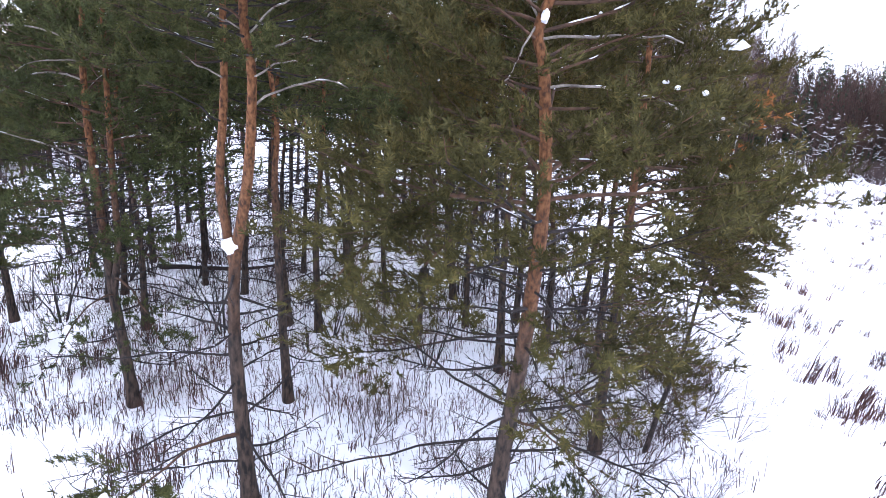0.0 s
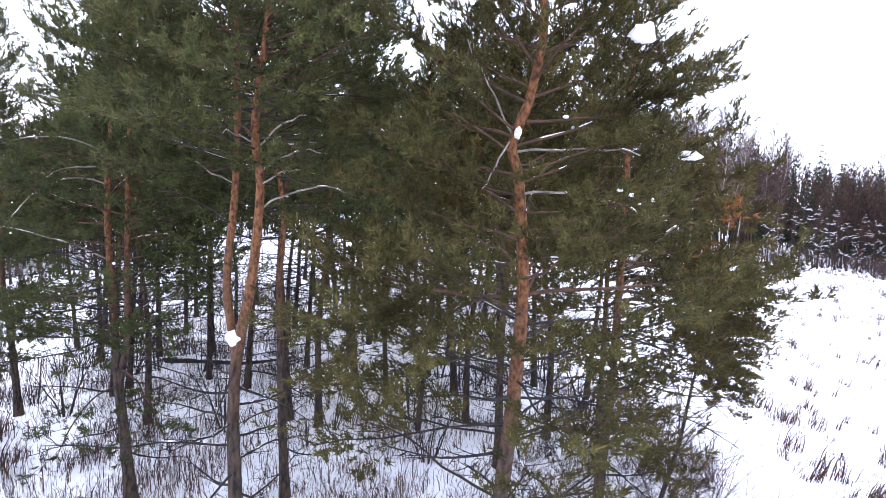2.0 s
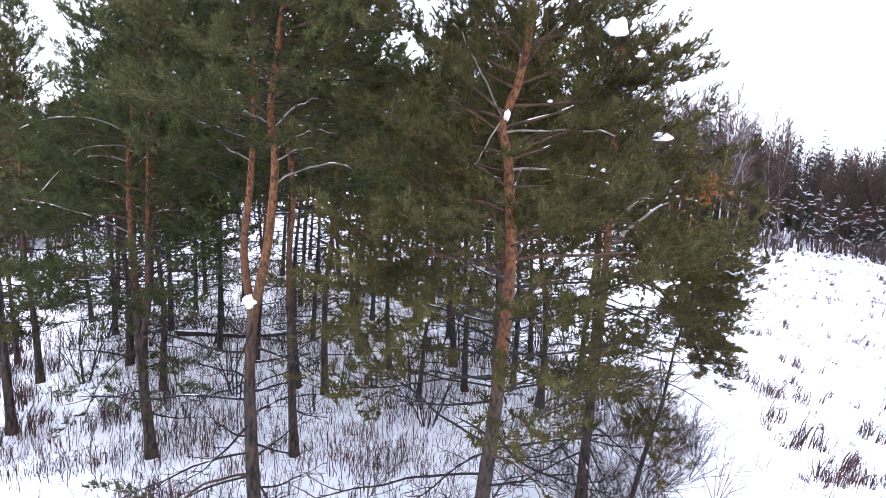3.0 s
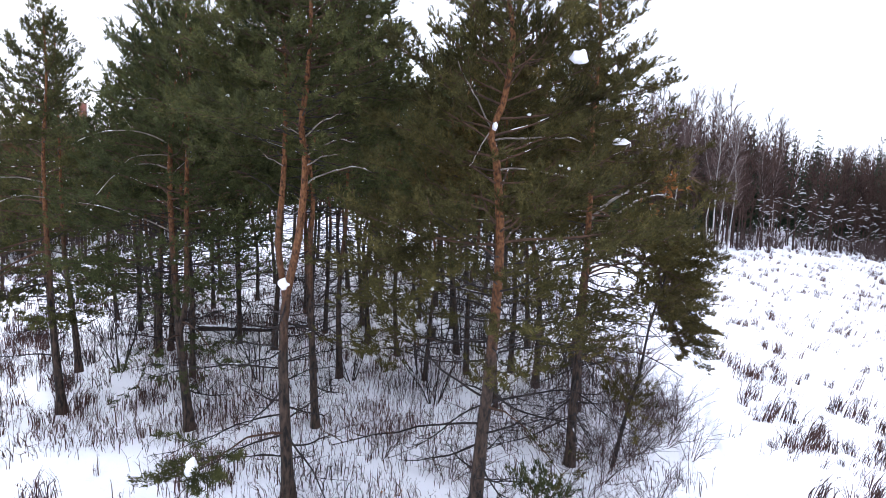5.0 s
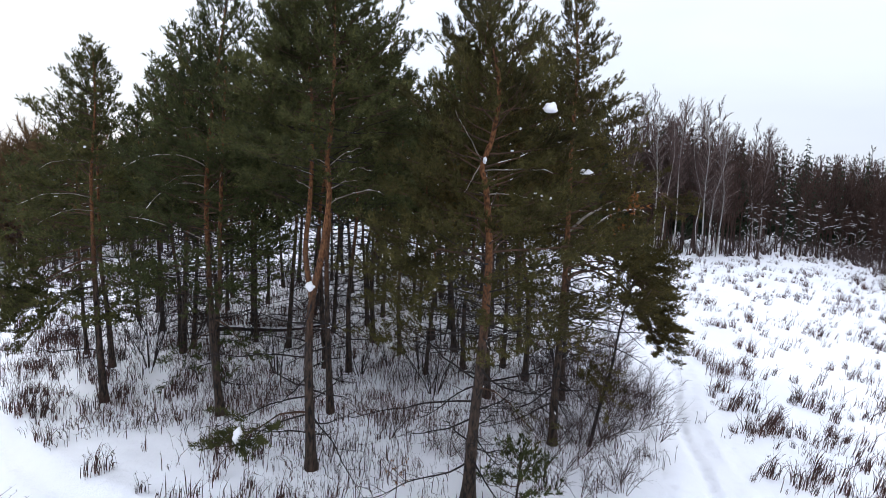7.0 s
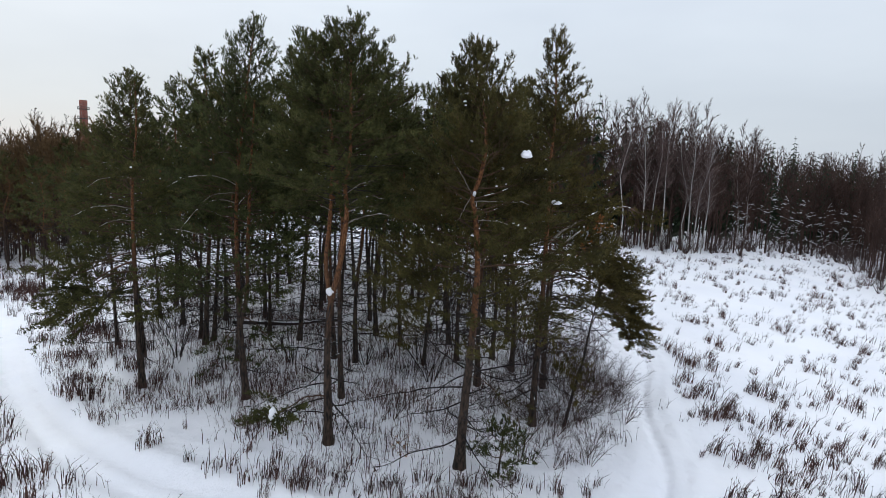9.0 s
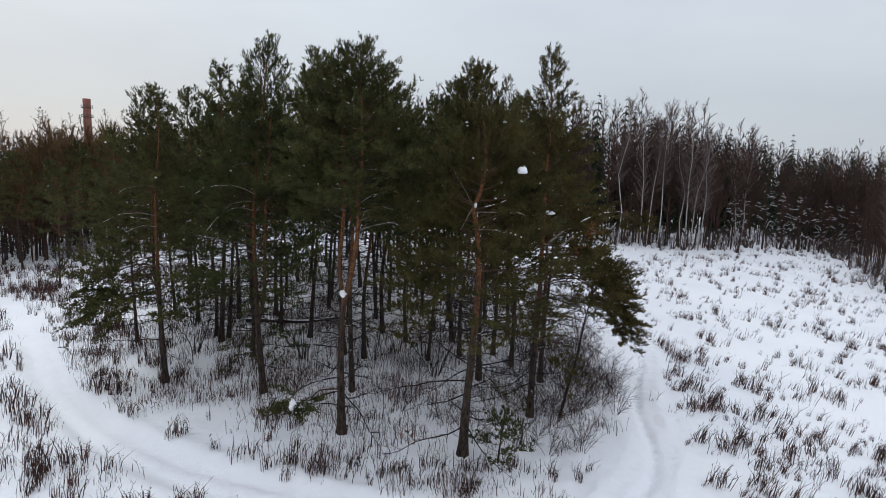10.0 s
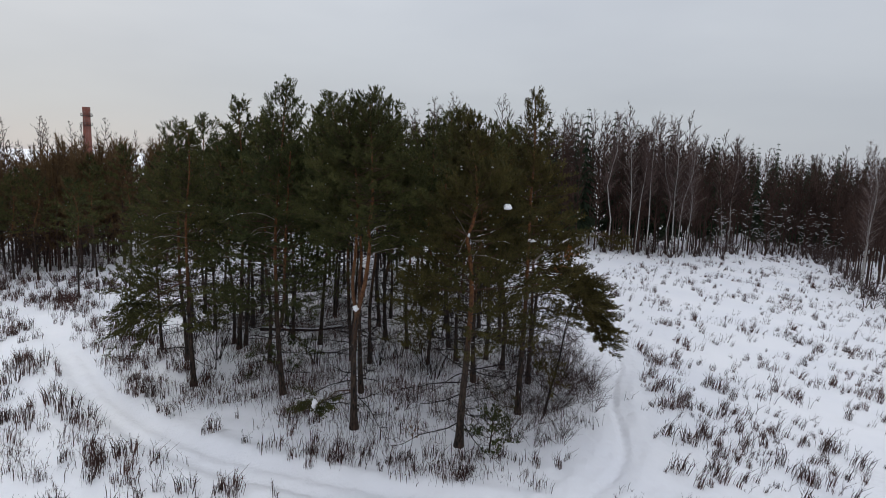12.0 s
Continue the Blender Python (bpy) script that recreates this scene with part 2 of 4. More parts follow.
def tube(soup, points, radii, sides=6, rough=0.0, rng=None):
    p = np.asarray(points, float)
    n = len(p)
    r = np.broadcast_to(np.asarray(radii, float), (n,))
    d = np.gradient(p, axis=0)
    d /= np.linalg.norm(d, axis=1)[:, None] + 1e-9
    ref = np.array([1.0, 0, 0]) if abs(d[0][0]) < 0.8 else np.array([0, 1.0, 0])
    a = np.cross(d, ref)
    a /= np.linalg.norm(a, axis=1)[:, None] + 1e-9
    b = np.cross(d, a)
    ang = np.arange(sides) * 2 * math.pi / sides
    rr = r[:, None] * np.ones(sides)
    if rough and rng is not None:
        rr = rr * (1 + rng.uniform(-rough, rough, rr.shape))
    ring = p[:, None, :] + rr[..., None] * (np.cos(ang)[None, :, None] * a[:, None, :] + np.sin(ang)[None, :, None] * b[:, None, :])
    i, k = np.meshgrid(np.arange(n - 1), np.arange(sides), indexing="ij")
    k2 = (k + 1) % sides
    quads = np.stack([i * sides + k, i * sides + k2, (i + 1) * sides + k2, (i + 1) * sides + k], -1).reshape(-1, 4)
    verts = np.vstack([ring.reshape(-1, 3), p[-1:]])
    top = (n - 1) * sides
    kk = np.arange(sides)
    soup.add(verts, np.stack([top + kk, top + (kk + 1) % sides, np.full(sides, n * sides)], -1), quads)


def blades(soup, roots, tips, width):
    """Thin three-cornered blades from roots to tips."""
    roots, tips = np.asarray(roots, float), np.asarray(tips, float)
    d = tips - roots
    side = np.cross(d, np.random.RandomState(len(roots)).normal(size=d.shape))
    side /= np.linalg.norm(side, axis=1)[:, None] + 1e-9
    w = np.broadcast_to(np.asarray(width, float), (len(d),))[:, None] / 2
    v = np.stack([roots - side * w, roots + side * w, tips], 1).reshape(-1, 3)
    soup.add(v, np.arange(len(v)).reshape(-1, 3))


def lump(soup, centre, size, seed, flat=0.7, rings=5, sides=8):
    """A soft uneven lump of snow."""
    rng = np.random.RandomState(seed)
    ph = rng.uniform(0, 6.28, 6)
    pts = []
    for i in range(1, rings):
        th = math.pi * i / rings
        for k in range(sides):
            f = 2 * math.pi * k / sides
            r = 1 + 0.22 * math.sin(2 * f + ph[0] + th) + 0.15 * math.sin(3 * f + ph[1] - 2 * th) + rng.uniform(-0.08, 0.08)
            pts.append((r * math.sin(th) * math.cos(f), r * math.sin(th) * math.sin(f), math.cos(th) * (flat if th < 1.6 else flat * 0.7)))
    pts += [(0, 0, flat), (0, 0, -flat * 0.6)]
    m = (rings - 1) * sides
    quads, tris = [], []
    for i in range(rings - 2):
        for k in range(sides):
            quads.append((i * sides + k, (i + 1) * sides + k, (i + 1) * sides + (k + 1) % sides, i * sides + (k + 1) % sides))
    for k in range(sides):
        tris.append((m, k, (k + 1) % sides))
        tris.append((m + 1, m - sides + (k + 1) % sides, m - sides + k))
    soup.add(np.array(pts) * np.array(size) + np.array(centre), tris, quads)


# ---- the ground: one sheet of snow with two trodden ways ----
LANE = smooth_line([(-75, 66), (-55, 52), (-39.2, 39.0), (-29.8, 29.3), (-22.7, 21.5), (-17.2, 14.7), (-13.0, 10.2), (-9.1, 7.1), (-6.1, 5.6), (-2.7, 4.5), (0.5, 4.0), (4.0, 3.6), (8.5, 2.3), (16, -1), (30, -8)], 7)
SKI_TRACK = smooth_line([(4.2, 3.9), (6.1, 6.0), (7.2, 7.7), (7.8, 9.2), (8.2, 11.1), (8.6, 14.3), (9.5, 17.6), (10.8, 21.7), (11.5, 30), (13.5, 44), (14.5, 56)], 7)


def way_distance(x, y, way):
    """How far points lie from a way."""
    x, y = np.asarray(x, float), np.asarray(y, float)
    if x.size < 50:
        a, d = way[:-1], np.diff(way, axis=0)
        px, py = x[..., None] - a[:, 0], y[..., None] - a[:, 1]
        u = np.clip((px * d[:, 0] + py * d[:, 1]) / (d * d).sum(1), 0, 1)
        return np.hypot(px - u * d[:, 0], py - u * d[:, 1]).min(-1)
    best = np.full(x.shape, 1e9)
    for a, b in zip(way[:-1], way[1:]):
        d = b - a
        u = np.clip(((x - a[0]) * d[0] + (y - a[1]) * d[1]) / (d @ d), 0, 1)
        best = np.minimum(best, np.hypot(x - a[0] - u * d[0], y - a[1] - u * d[1]))
    return best


def land(x, y):
    """The broad shape of the land."""
    x, y = np.asarray(x, float), np.asarray(y, float)
    z = 0.3 * np.exp(-((x + 4) ** 2 + (y - 13) ** 2) / 120) - 0.13 * x * x / np.maximum(y + 22, 14.0) - 0.018 * x * np.exp(-np.maximum(y, 0) / 50)
    far = np.clip((np.hypot(x, y) - 150) / 90, 0, 1)
    return np.maximum(z, -9.0) * (1 - far * far * (3 - 2 * far))


def ground_height(x, y):
    x, y = np.asarray(x, float), np.asarray(y, float)
    z = land(x, y) + 0.035 * np.sin(4.1 * x + 1.3 * y) * np.sin(3.7 * y - 1.9 * x) * np.sin(0.31 * x + 0.43 * y) + 0.05 * np.sin(0.9 * x + 0.5 * y) * np.sin(0.7 * y - 0.3 * x) + 0.03 * np.sin(2.3 * x + 1.1) * np.sin(2.1 * y + 0.4 * x)
    lane, ski = way_distance(x, y, LANE), way_distance(x, y, SKI_TRACK)
    z = z - 0.16 * np.exp(-(lane / 0.85) ** 4) - 0.09 * np.exp(-((lane - 0.42) / 0.16) ** 2) + 0.08 * np.exp(-((lane - 1.15) / 0.3) ** 2)
    z = z - 0.05 * np.exp(-(ski / 0.7) ** 4) - (0.16 + 0.06 * np.sin(5 * x + 9 * y)) * np.exp(-((ski - 0.04) / 0.16) ** 2) + 0.05 * np.exp(-((ski - 0.95) / 0.25) ** 2)
    return z


def ground_at(x, y):
    return float(ground_height(np.array([x]), np.array([y]))[0])


def graded(lo, hi, inner_lo, inner_hi, fine):
    mid = np.arange(inner_lo, inner_hi + fine / 2, fine)
    def run(start, stop, sign):
        out, s, p = [], fine, start
        while sign * (stop - p) > 0:
            s *= 1.15
            p += sign * s
            out.append(p)
        return out
    return np.array(run(inner_lo, lo, -1)[::-1] + list(mid) + run(inner_hi, hi, 1))


def build_ground():
    xs = np.concatenate([graded(-2600, -2, -22, -2, 0.22), np.arange(-1.89, 12, 0.11), graded(12, 2600, 12, 16, 0.22)])
    ys = graded(-400, 3200, 2, 26, 0.15)
    gx, gy = np.meshgrid(xs, ys)
    gz = ground_height(gx.ravel(), gy.ravel())
    rng = np.random.RandomState(3)
    gz = gz + np.where((abs(gx) < 70) & (gy < 90), 1.0, 0.0).ravel() * rng.normal(0, 0.017, gz.shape)
    nx, ny = len(xs), len(ys)
    i, j = np.meshgrid(np.arange(nx - 1), np.arange(ny - 1))
    a = (j * nx + i).ravel()
    s = Soup()
    s.add(np.stack([gx.ravel(), gy.ravel(), gz], 1), None, np.stack([a, a + 1, a + nx + 1, a + nx], 1))
    return solid("ground", s, GROUND_SNOW, "snow-covered ground with a trodden lane and ski track", "snow", kind="structure")


build_ground()


# ---- pines ----
def shoot_template(count, length, needle, width, seed):
    """Needles round one shoot that points along z: count x 3 corners."""
    rng = np.random.RandomState(seed)
    u = rng.uniform(0.05, 1.0, count)
    f = rng.uniform(0, 2 * math.pi, count)
    lean = np.radians(rng.uniform(28, 88, count)) * (1.15 - 0.55 * u)
    d = np.stack([np.sin(lean) * np.cos(f), np.sin(lean) * np.sin(f), np.cos(lean)], 1)
    root = np.stack([np.zeros(count), np.zeros(count), u * length], 1)
    tip = root + d * (needle * rng.uniform(0.75, 1.15, count))[:, None]
    side = np.stack([-np.sin(f), np.cos(f), np.zeros(count)], 1) * (width / 2)
    return np.stack([root - side, root + side, tip], 1)


FINE_SHOOTS = [shoot_template(13, 0.11, 0.092, 0.021, k) for k in range(4)]
DELICATE_SHOOTS = [shoot_template(16, 0.1, 0.08, 0.0168, 20 + k) for k in range(4)]
BROAD_SHOOTS = [shoot_template(8, 0.13, 0.115, 0.031, 30 + k) for k in range(4)]
COARSE_SHOOTS = [shoot_template(9, 0.2, 0.18, 0.056, 10 + k) for k in range(3)]


def needles(soup, places, ways, sizes, templates, rng):
    """Sets a shoot of needles at each place, along each way."""
    if not len(places):
        return
    p, d, s = np.asarray(places, float), np.asarray(ways, float), np.asarray(sizes, float)
    d = d / (np.linalg.norm(d, axis=1)[:, None] + 1e-9)
    ref = rng.normal(size=d.shape)
    a = np.cross(d, ref)
    a /= np.linalg.norm(a, axis=1)[:, None] + 1e-9
    b = np.cross(d, a)
    pick = rng.randint(0, len(templates), len(p))
    for k, tmp in enumerate(templates):
        m = pick == k
        basis = np.stack([a[m], b[m], d[m]], 1) * s[m][:, None, None]
        v = np.einsum("kci,nij->nkcj", tmp, basis) + p[m][:, None, None, :]
        v = v.reshape(-1, 3)
        soup.add(v, np.arange(len(v)).reshape(-1, 3))


def along(line, u):
    """The point and direction at the fraction u of a line."""
    line = np.asarray(line)
    k = min(max(u, 0.0), 0.9999) * (len(line) - 1)
    i = int(k)
    return line[i] + (line[i + 1] - line[i]) * (k - i), unit(line[i + 1] - line[i])


class Foliage:
    def __init__(self):
        self.p, self.d, self.s = [], [], []

    def add(self, p, d, s):
        self.p.append(p), self.d.append(d), self.s.append(s)


def limb_line(start, heading, length, rise, curl, rng, n=7):
    """A crooked limb that leaves at the angle rise and curls up (or droops) towards its tip."""
    pts, p, e = [np.array(start, float)], np.array(start, float), rise
    h = heading
    for i in range(n - 1):
        e2 = e + curl * (i / (n - 1)) + rng.normal(0, 0.09)
        h = h + rng.normal(0, 0.11)
        p = p + length / (n - 1) * np.array([math.cos(h) * math.cos(e2), math.sin(h) * math.cos(e2), math.sin(e2)])
        pts.append(p)
    return np.array(pts)


def dress(limb_soup, fol, line, r0, rng, start=0.3, dense=1.0, size=1.0, up=0.4, step=0.1, fine=True, leaf=1.0):
    """Side branches on a limb, bare near it and carrying brushes of needles towards their ends."""
    length = np.linalg.norm(np.diff(line, axis=0), axis=1).sum()
    count = max(4, int(length * (1 - start) / 0.145 * dense))
    rise = np.array([0, 0, up])
    for k in range(count):
        u = start + (1 - start) * (k + rng.uniform(0, 1)) / count
        p, d = along(line, u)
        side = (1 if k % 2 else -1) * rng.uniform(0.4, 1.1)
        h = math.atan2(d[1], d[0]) + side
        sl = min((0.44 * length * (1.1 - 0.62 * u) + 0.12) * rng.uniform(0.55, 1.25), 1.2)
        e = math.asin(max(-0.9, min(0.9, d[2]))) * 0.6 + rng.normal(0.06, 0.17)
        sub = limb_line(p, h, sl, e, 0.2 + 0.5 * up, rng, 4)
        if fine:
            tube(limb_soup, sub[[0, 1, 3]], np.linspace(max(0.006, r0 * 0.25), 0.004, 3), 3)
        else:
            limb_soup.add([sub[0] - (0, 0, 0.012), sub[0] + (0, 0, 0.012), sub[3]], [(0, 1, 2)])
        m = max(2, int(sl / (0.052 if fine else step) * dense * leaf))
        for i in range(m):
            q, dd = along(sub, 0.32 + 0.68 * ((i + rng.uniform(0, 1)) / m) ** 0.85)
            fol.add(q + rng.normal(0, 0.035, 3), dd * 0.75 + rng.normal(0, 0.42, 3) + rise, size * rng.uniform(0.65, 1.2))
        for _ in range(max(1, int(4 * leaf)) if fine else 1):
            fol.add(sub[-1] + rng.normal(0, 0.06, 3), unit(sub[-1] - sub[-2]) + rng.normal(0, 0.4, 3) + rise, size * 1.1)
    for k in range(int(length * (1 - start) / (0.055 if fine else 0.08) * dense * leaf)):
        q, dd = along(line, start + (1 - start) * rng.uniform(0, 1) ** 0.6)
        fol.add(q, dd * 0.7 + rng.normal(0, 0.45, 3) + rise, size * rng.uniform(0.7, 1.15))


def dead_branch(soup, start, heading, length, rise, curl, r0, rng, twigs=7, fine=True):
    line = limb_line(start, heading, length, rise, curl, rng, 6)
    line = smooth_line(line, 2) if fine else line[::2]
    tube(soup, line, np.linspace(r0, 0.005, len(line)), 5 if fine else 3)
    for k in range(twigs):
        u = 0.2 + 0.78 * (k + rng.uniform(0, 1)) / twigs
        p, d = along(line, u)
        h = math.atan2(d[1], d[0]) + (1 if k % 2 else -1) * rng.uniform(0.4, 1.0)
        sl = length * rng.uniform(0.14, 0.34) * (1.2 - 0.6 * u)
        sub = limb_line(p, h, sl, rng.normal(0.05, 0.25), rng.normal(0.2, 0.3), rng, 4)
        sub = sub if fine else sub[[0, 3]]
        tube(soup, sub, np.linspace(max(0.006, r0 * 0.4), 0.003, len(sub)), 3)
        if not fine:
            continue
        for _ in range(2):
            q, dd = along(sub, rng.uniform(0.3, 0.9))
            tw = limb_line(q, math.atan2(dd[1], dd[0]) + rng.normal(0, 0.7), sl * 0.4, rng.normal(0.1, 0.3), 0.1, rng, 3)
            tube(soup, tw, np.linspace(0.006, 0.002, 3), 3)
    return line


def snow_on(soup, line, lo, hi, r, rng):
    """Patches of snow lying along the upper side of a limb."""
    line = smooth_line(line, 3) if len(line) < 9 else line
    u = lo
    while u < hi:
        run = min(rng.uniform(0.1, 0.3), hi - u + 0.02)
        pts = np.array([along(line, u + run * k / 5)[0] for k in range(6)]) + np.array([0, 0, r * 0.8])
        tube(soup, pts, r * np.array([0.3, 0.85, 1.1, 0.9, 0.8, 0.25]) * rng.uniform(0.7, 1.15, 6), 4)
        u += run + rng.uniform(0.02, 0.12)


def pine(label, stems, r0, crown, reach, limbs, seed, bias=(0, 0), extra=(), dead=10, dead_from=1.2, fine=True, snow=30, size=1.0, dense=1.0,
         group="grove pines", dead_length=1.6, low_reach=0.75, droop=2, thin=1.0, dead_to=99, foliage=None, shoots=FINE_SHOOTS, taper=0.72):
    """A Scots pine. stems: lines of (x, y, z), the first from the ground, others from a fork. extra: limbs of their own as
    (start, end, sag, needles' density, snow)."""
    rng = np.random.RandomState(seed)
    bx, by, bz = stems[0][0]
    bz = ground_at(bx, by) - 0.05
    root = thing("pine_tree", bx, by, bz, label, "tree", group)
    off = np.array([bx, by, bz])
    lines = [smooth_line([(x - bx, y - by, z - bz) for x, y, z in s], 4) for s in stems]
    lines[0][0][2] = -0.1
    trunk, fol, snow_soup = Soup(), Foliage(), Soup()
    height = max(l[-1][2] for l in lines)
    for i, line in enumerate(lines):
        z = np.clip(line[:, 2] / height, 0, 1)
        r = r0 * (1 if i == 0 or len(lines) < 2 else 0.8) * (1 - 0.93 * z ** 0.66) + 0.012
        if i == 0:
            r = r + r0 * 0.35 * np.exp(-np.maximum(line[:, 2], 0) / 0.25)
        tube(trunk, line, r, 12 if fine else 6, 0.05, rng)
    part("trunk", trunk, PINE_BARK, root)
    # living limbs
    small, turn = Soup(), rng.uniform(0, 6.28)
    for li, line in enumerate(lines):
        top = line[-1][2]
        low = max(crown, line[0][2] + 0.3)
        count = int(limbs * (top - low) / max(height - crown, 0.1))
        for k in range(count):
            q = (k + rng.uniform(0, 1)) / count
            h = low + (top - low) * q
            u = np.interp(h, line[:, 2], np.linspace(0, 1, len(line)))
            p, d = along(line, u)
            turn += 2.4 + rng.normal(0, 0.35)
            length = reach * min(1.0, low_reach + 1.2 * q) * (1 - q) ** taper * rng.uniform(0.65, 1.15) + 0.3
            length *= max(0.35, 1 + bias[0] * math.cos(turn) + bias[1] * math.sin(turn))
            rise = radians(droop + (40 - droop) * q ** 1.5) + rng.normal(0, 0.14)
            ll = limb_line(p, turn, length, rise, 0.15 + 0.5 * q * q, rng)
            r1 = min(0.028, 0.007 + 0.0078 * length) * (0.72 if q < 0.25 else 1.0)
            if fine and length > 1.3:
                one = Soup()
                tube(one, smooth_line(ll, 2), np.linspace(r1, 0.006, 13), 5)
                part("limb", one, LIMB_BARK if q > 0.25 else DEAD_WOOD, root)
            else:
                tube(small, ll, np.linspace(r1, 0.006, len(ll)), 4)
            dress(small, fol, ll, r1, rng, np.interp(q, [0, 0.45, 0.7], [0.36, 0.28, 0.08]), dense, size, 0.28 + 0.6 * q * q, fine=fine, leaf=thin + (1 - thin) * min(1, q / 0.38))
            if rng.uniform() < 0.22 and fine and length > 1.0:
                snow_on(snow_soup, ll, 0.08, rng.uniform(0.3, 0.6), r1 * 0.55, rng)
        # the leader
        for k in range(int(26 * dense)):
            p, d = along(line, 1 - 0.09 * rng.uniform(0, 1) ** 1.3)
            fol.add(p, d + rng.normal(0, 0.5, 3) + np.array([0, 0, 0.5]), size * 1.1)
    for start, end, sag, thick, snowy in extra:
        a, b = np.array(start) - off, np.array(end) - off
        u = np.linspace(0, 1, 8)
        ll = a + (b - a) * u[:, None] + np.array([0, 0, 1.0]) * (sag * 4 * u * (1 - u))[:, None] + np.vstack([np.zeros(3), rng.normal(0, 0.018, (7, 3))])
        length = np.linalg.norm(b - a)
        r1 = 0.008 + 0.0075 * length if thick else 0.008 + 0.006 * length
        one = Soup()
        tube(one, smooth_line(ll, 2), np.linspace(r1, 0.008, 15), 6)
        part("limb" if thick else "dead_branch", one, LIMB_BARK if thick else PALE_WOOD if snowy else DEAD_WOOD, root)
        if thick:
            dress(small, fol, ll, r1, rng, 0.62 if thick > 1.5 else 0.42, thick, size)
        else:
            for k in range(5):
                p, d = along(ll, rng.uniform(0.45, 0.95))
                tw = limb_line(p, math.atan2(d[1], d[0]) + rng.normal(0, 0.7), length * 0.2, rng.normal(0.2, 0.3), 0.2, rng, 4)
                tube(small, tw, np.linspace(0.012, 0.004, 4), 3)
        if snowy:
            snow_on(snow_soup, ll, 0.05, 0.92, r1 * 0.5, rng)
    part("twig_mass", small, LIMB_BARK, root, kind="stuff")
    leaf = Soup()
    needles(leaf, fol.p, fol.d, fol.s, shoots if fine else COARSE_SHOOTS, rng)
    part("crown", leaf, foliage or NEEDLES, root, smooth=False, kind="stuff")
    # dead lower branches
    rest = Soup()
    for k in range(dead):
        h = dead_from + (min(crown + 0.8, dead_to) - dead_from) * (k + rng.uniform(0, 1)) / dead
        line = lines[0]
        u = np.interp(h, line[:, 2], np.linspace(0, 1, len(line)))
        p, d = along(line, u)
        turn += 2.4 + rng.normal(0, 0.4)
        soup = Soup() if fine else rest
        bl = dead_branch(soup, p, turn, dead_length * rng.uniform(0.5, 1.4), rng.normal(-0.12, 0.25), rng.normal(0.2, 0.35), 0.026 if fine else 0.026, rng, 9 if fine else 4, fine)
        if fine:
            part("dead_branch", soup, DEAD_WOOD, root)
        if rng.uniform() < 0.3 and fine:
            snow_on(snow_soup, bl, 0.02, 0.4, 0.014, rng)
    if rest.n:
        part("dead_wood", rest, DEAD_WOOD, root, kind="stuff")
    for k in range(snow):
        if len(fol.p):
            i = rng.randint(len(fol.p))
            w = rng.uniform(0.016, 0.042)
            lump(snow_soup, fol.p[i] + np.array([0, 0, 0.03]), (w * 1.15, w, w), seed * 50 + k, 1.0, 4, 6)
    if snow_soup.n:
        part("snow", snow_soup, BRANCH_SNOW, root, "white snow lying on the limbs", kind="stuff")
    return root


TALL = "tall Scots pine with orange upper bark and snow flecks"
# the front row, each with its own bends
pine("leaning Scots pine with bare pale side limbs over the lane", [[(-11.7, 13.8, -0.1), (-11.83, 13.8, 2.15), (-11.9, 13.8, 4.9), (-12.02, 14.0, 7.8), (-11.8, 14.0, 10.1), (-11.8, 14.0, 11.9)]],
     0.135, 3.4, 3.0, 62, 1, taper=0.85, bias=(-0.25, -0.1), dead=9, droop=-10, extra=[((-11.9, 13.8, 5.0), (-14.6, 12.6, 2.4), 0.5, 1.0, 0), ((-11.95, 13.8, 7.05), (-13.4, 12.2, 6.8), 0.25, 0, 1), ((-11.95, 13.8, 8.22), (-12.9, 12.6, 7.95), 0.2, 0, 1), ((-11.95, 13.8, 8.3), (-12.5, 12.8, 8.8), 0.05, 0, 1), ((-11.9, 13.8, 6.6), (-12.9, 12.5, 6.2), 0.2, 0, 1), ((-11.9, 13.8, 4.2), (-14.0, 14.6, 2.6), 0.4, 1.0, 0), ((-11.9, 13.8, 4.6), (-14.4, 12.7, 2.7), 0.55, 1.5, 0), ((-11.9, 13.8, 4.9), (-14.2, 12.5, 3.9), 0.5, 1.5, 0), ((-11.9, 13.8, 4.0), (-13.4, 12.4, 2.3), 0.4, 1.4, 0)])
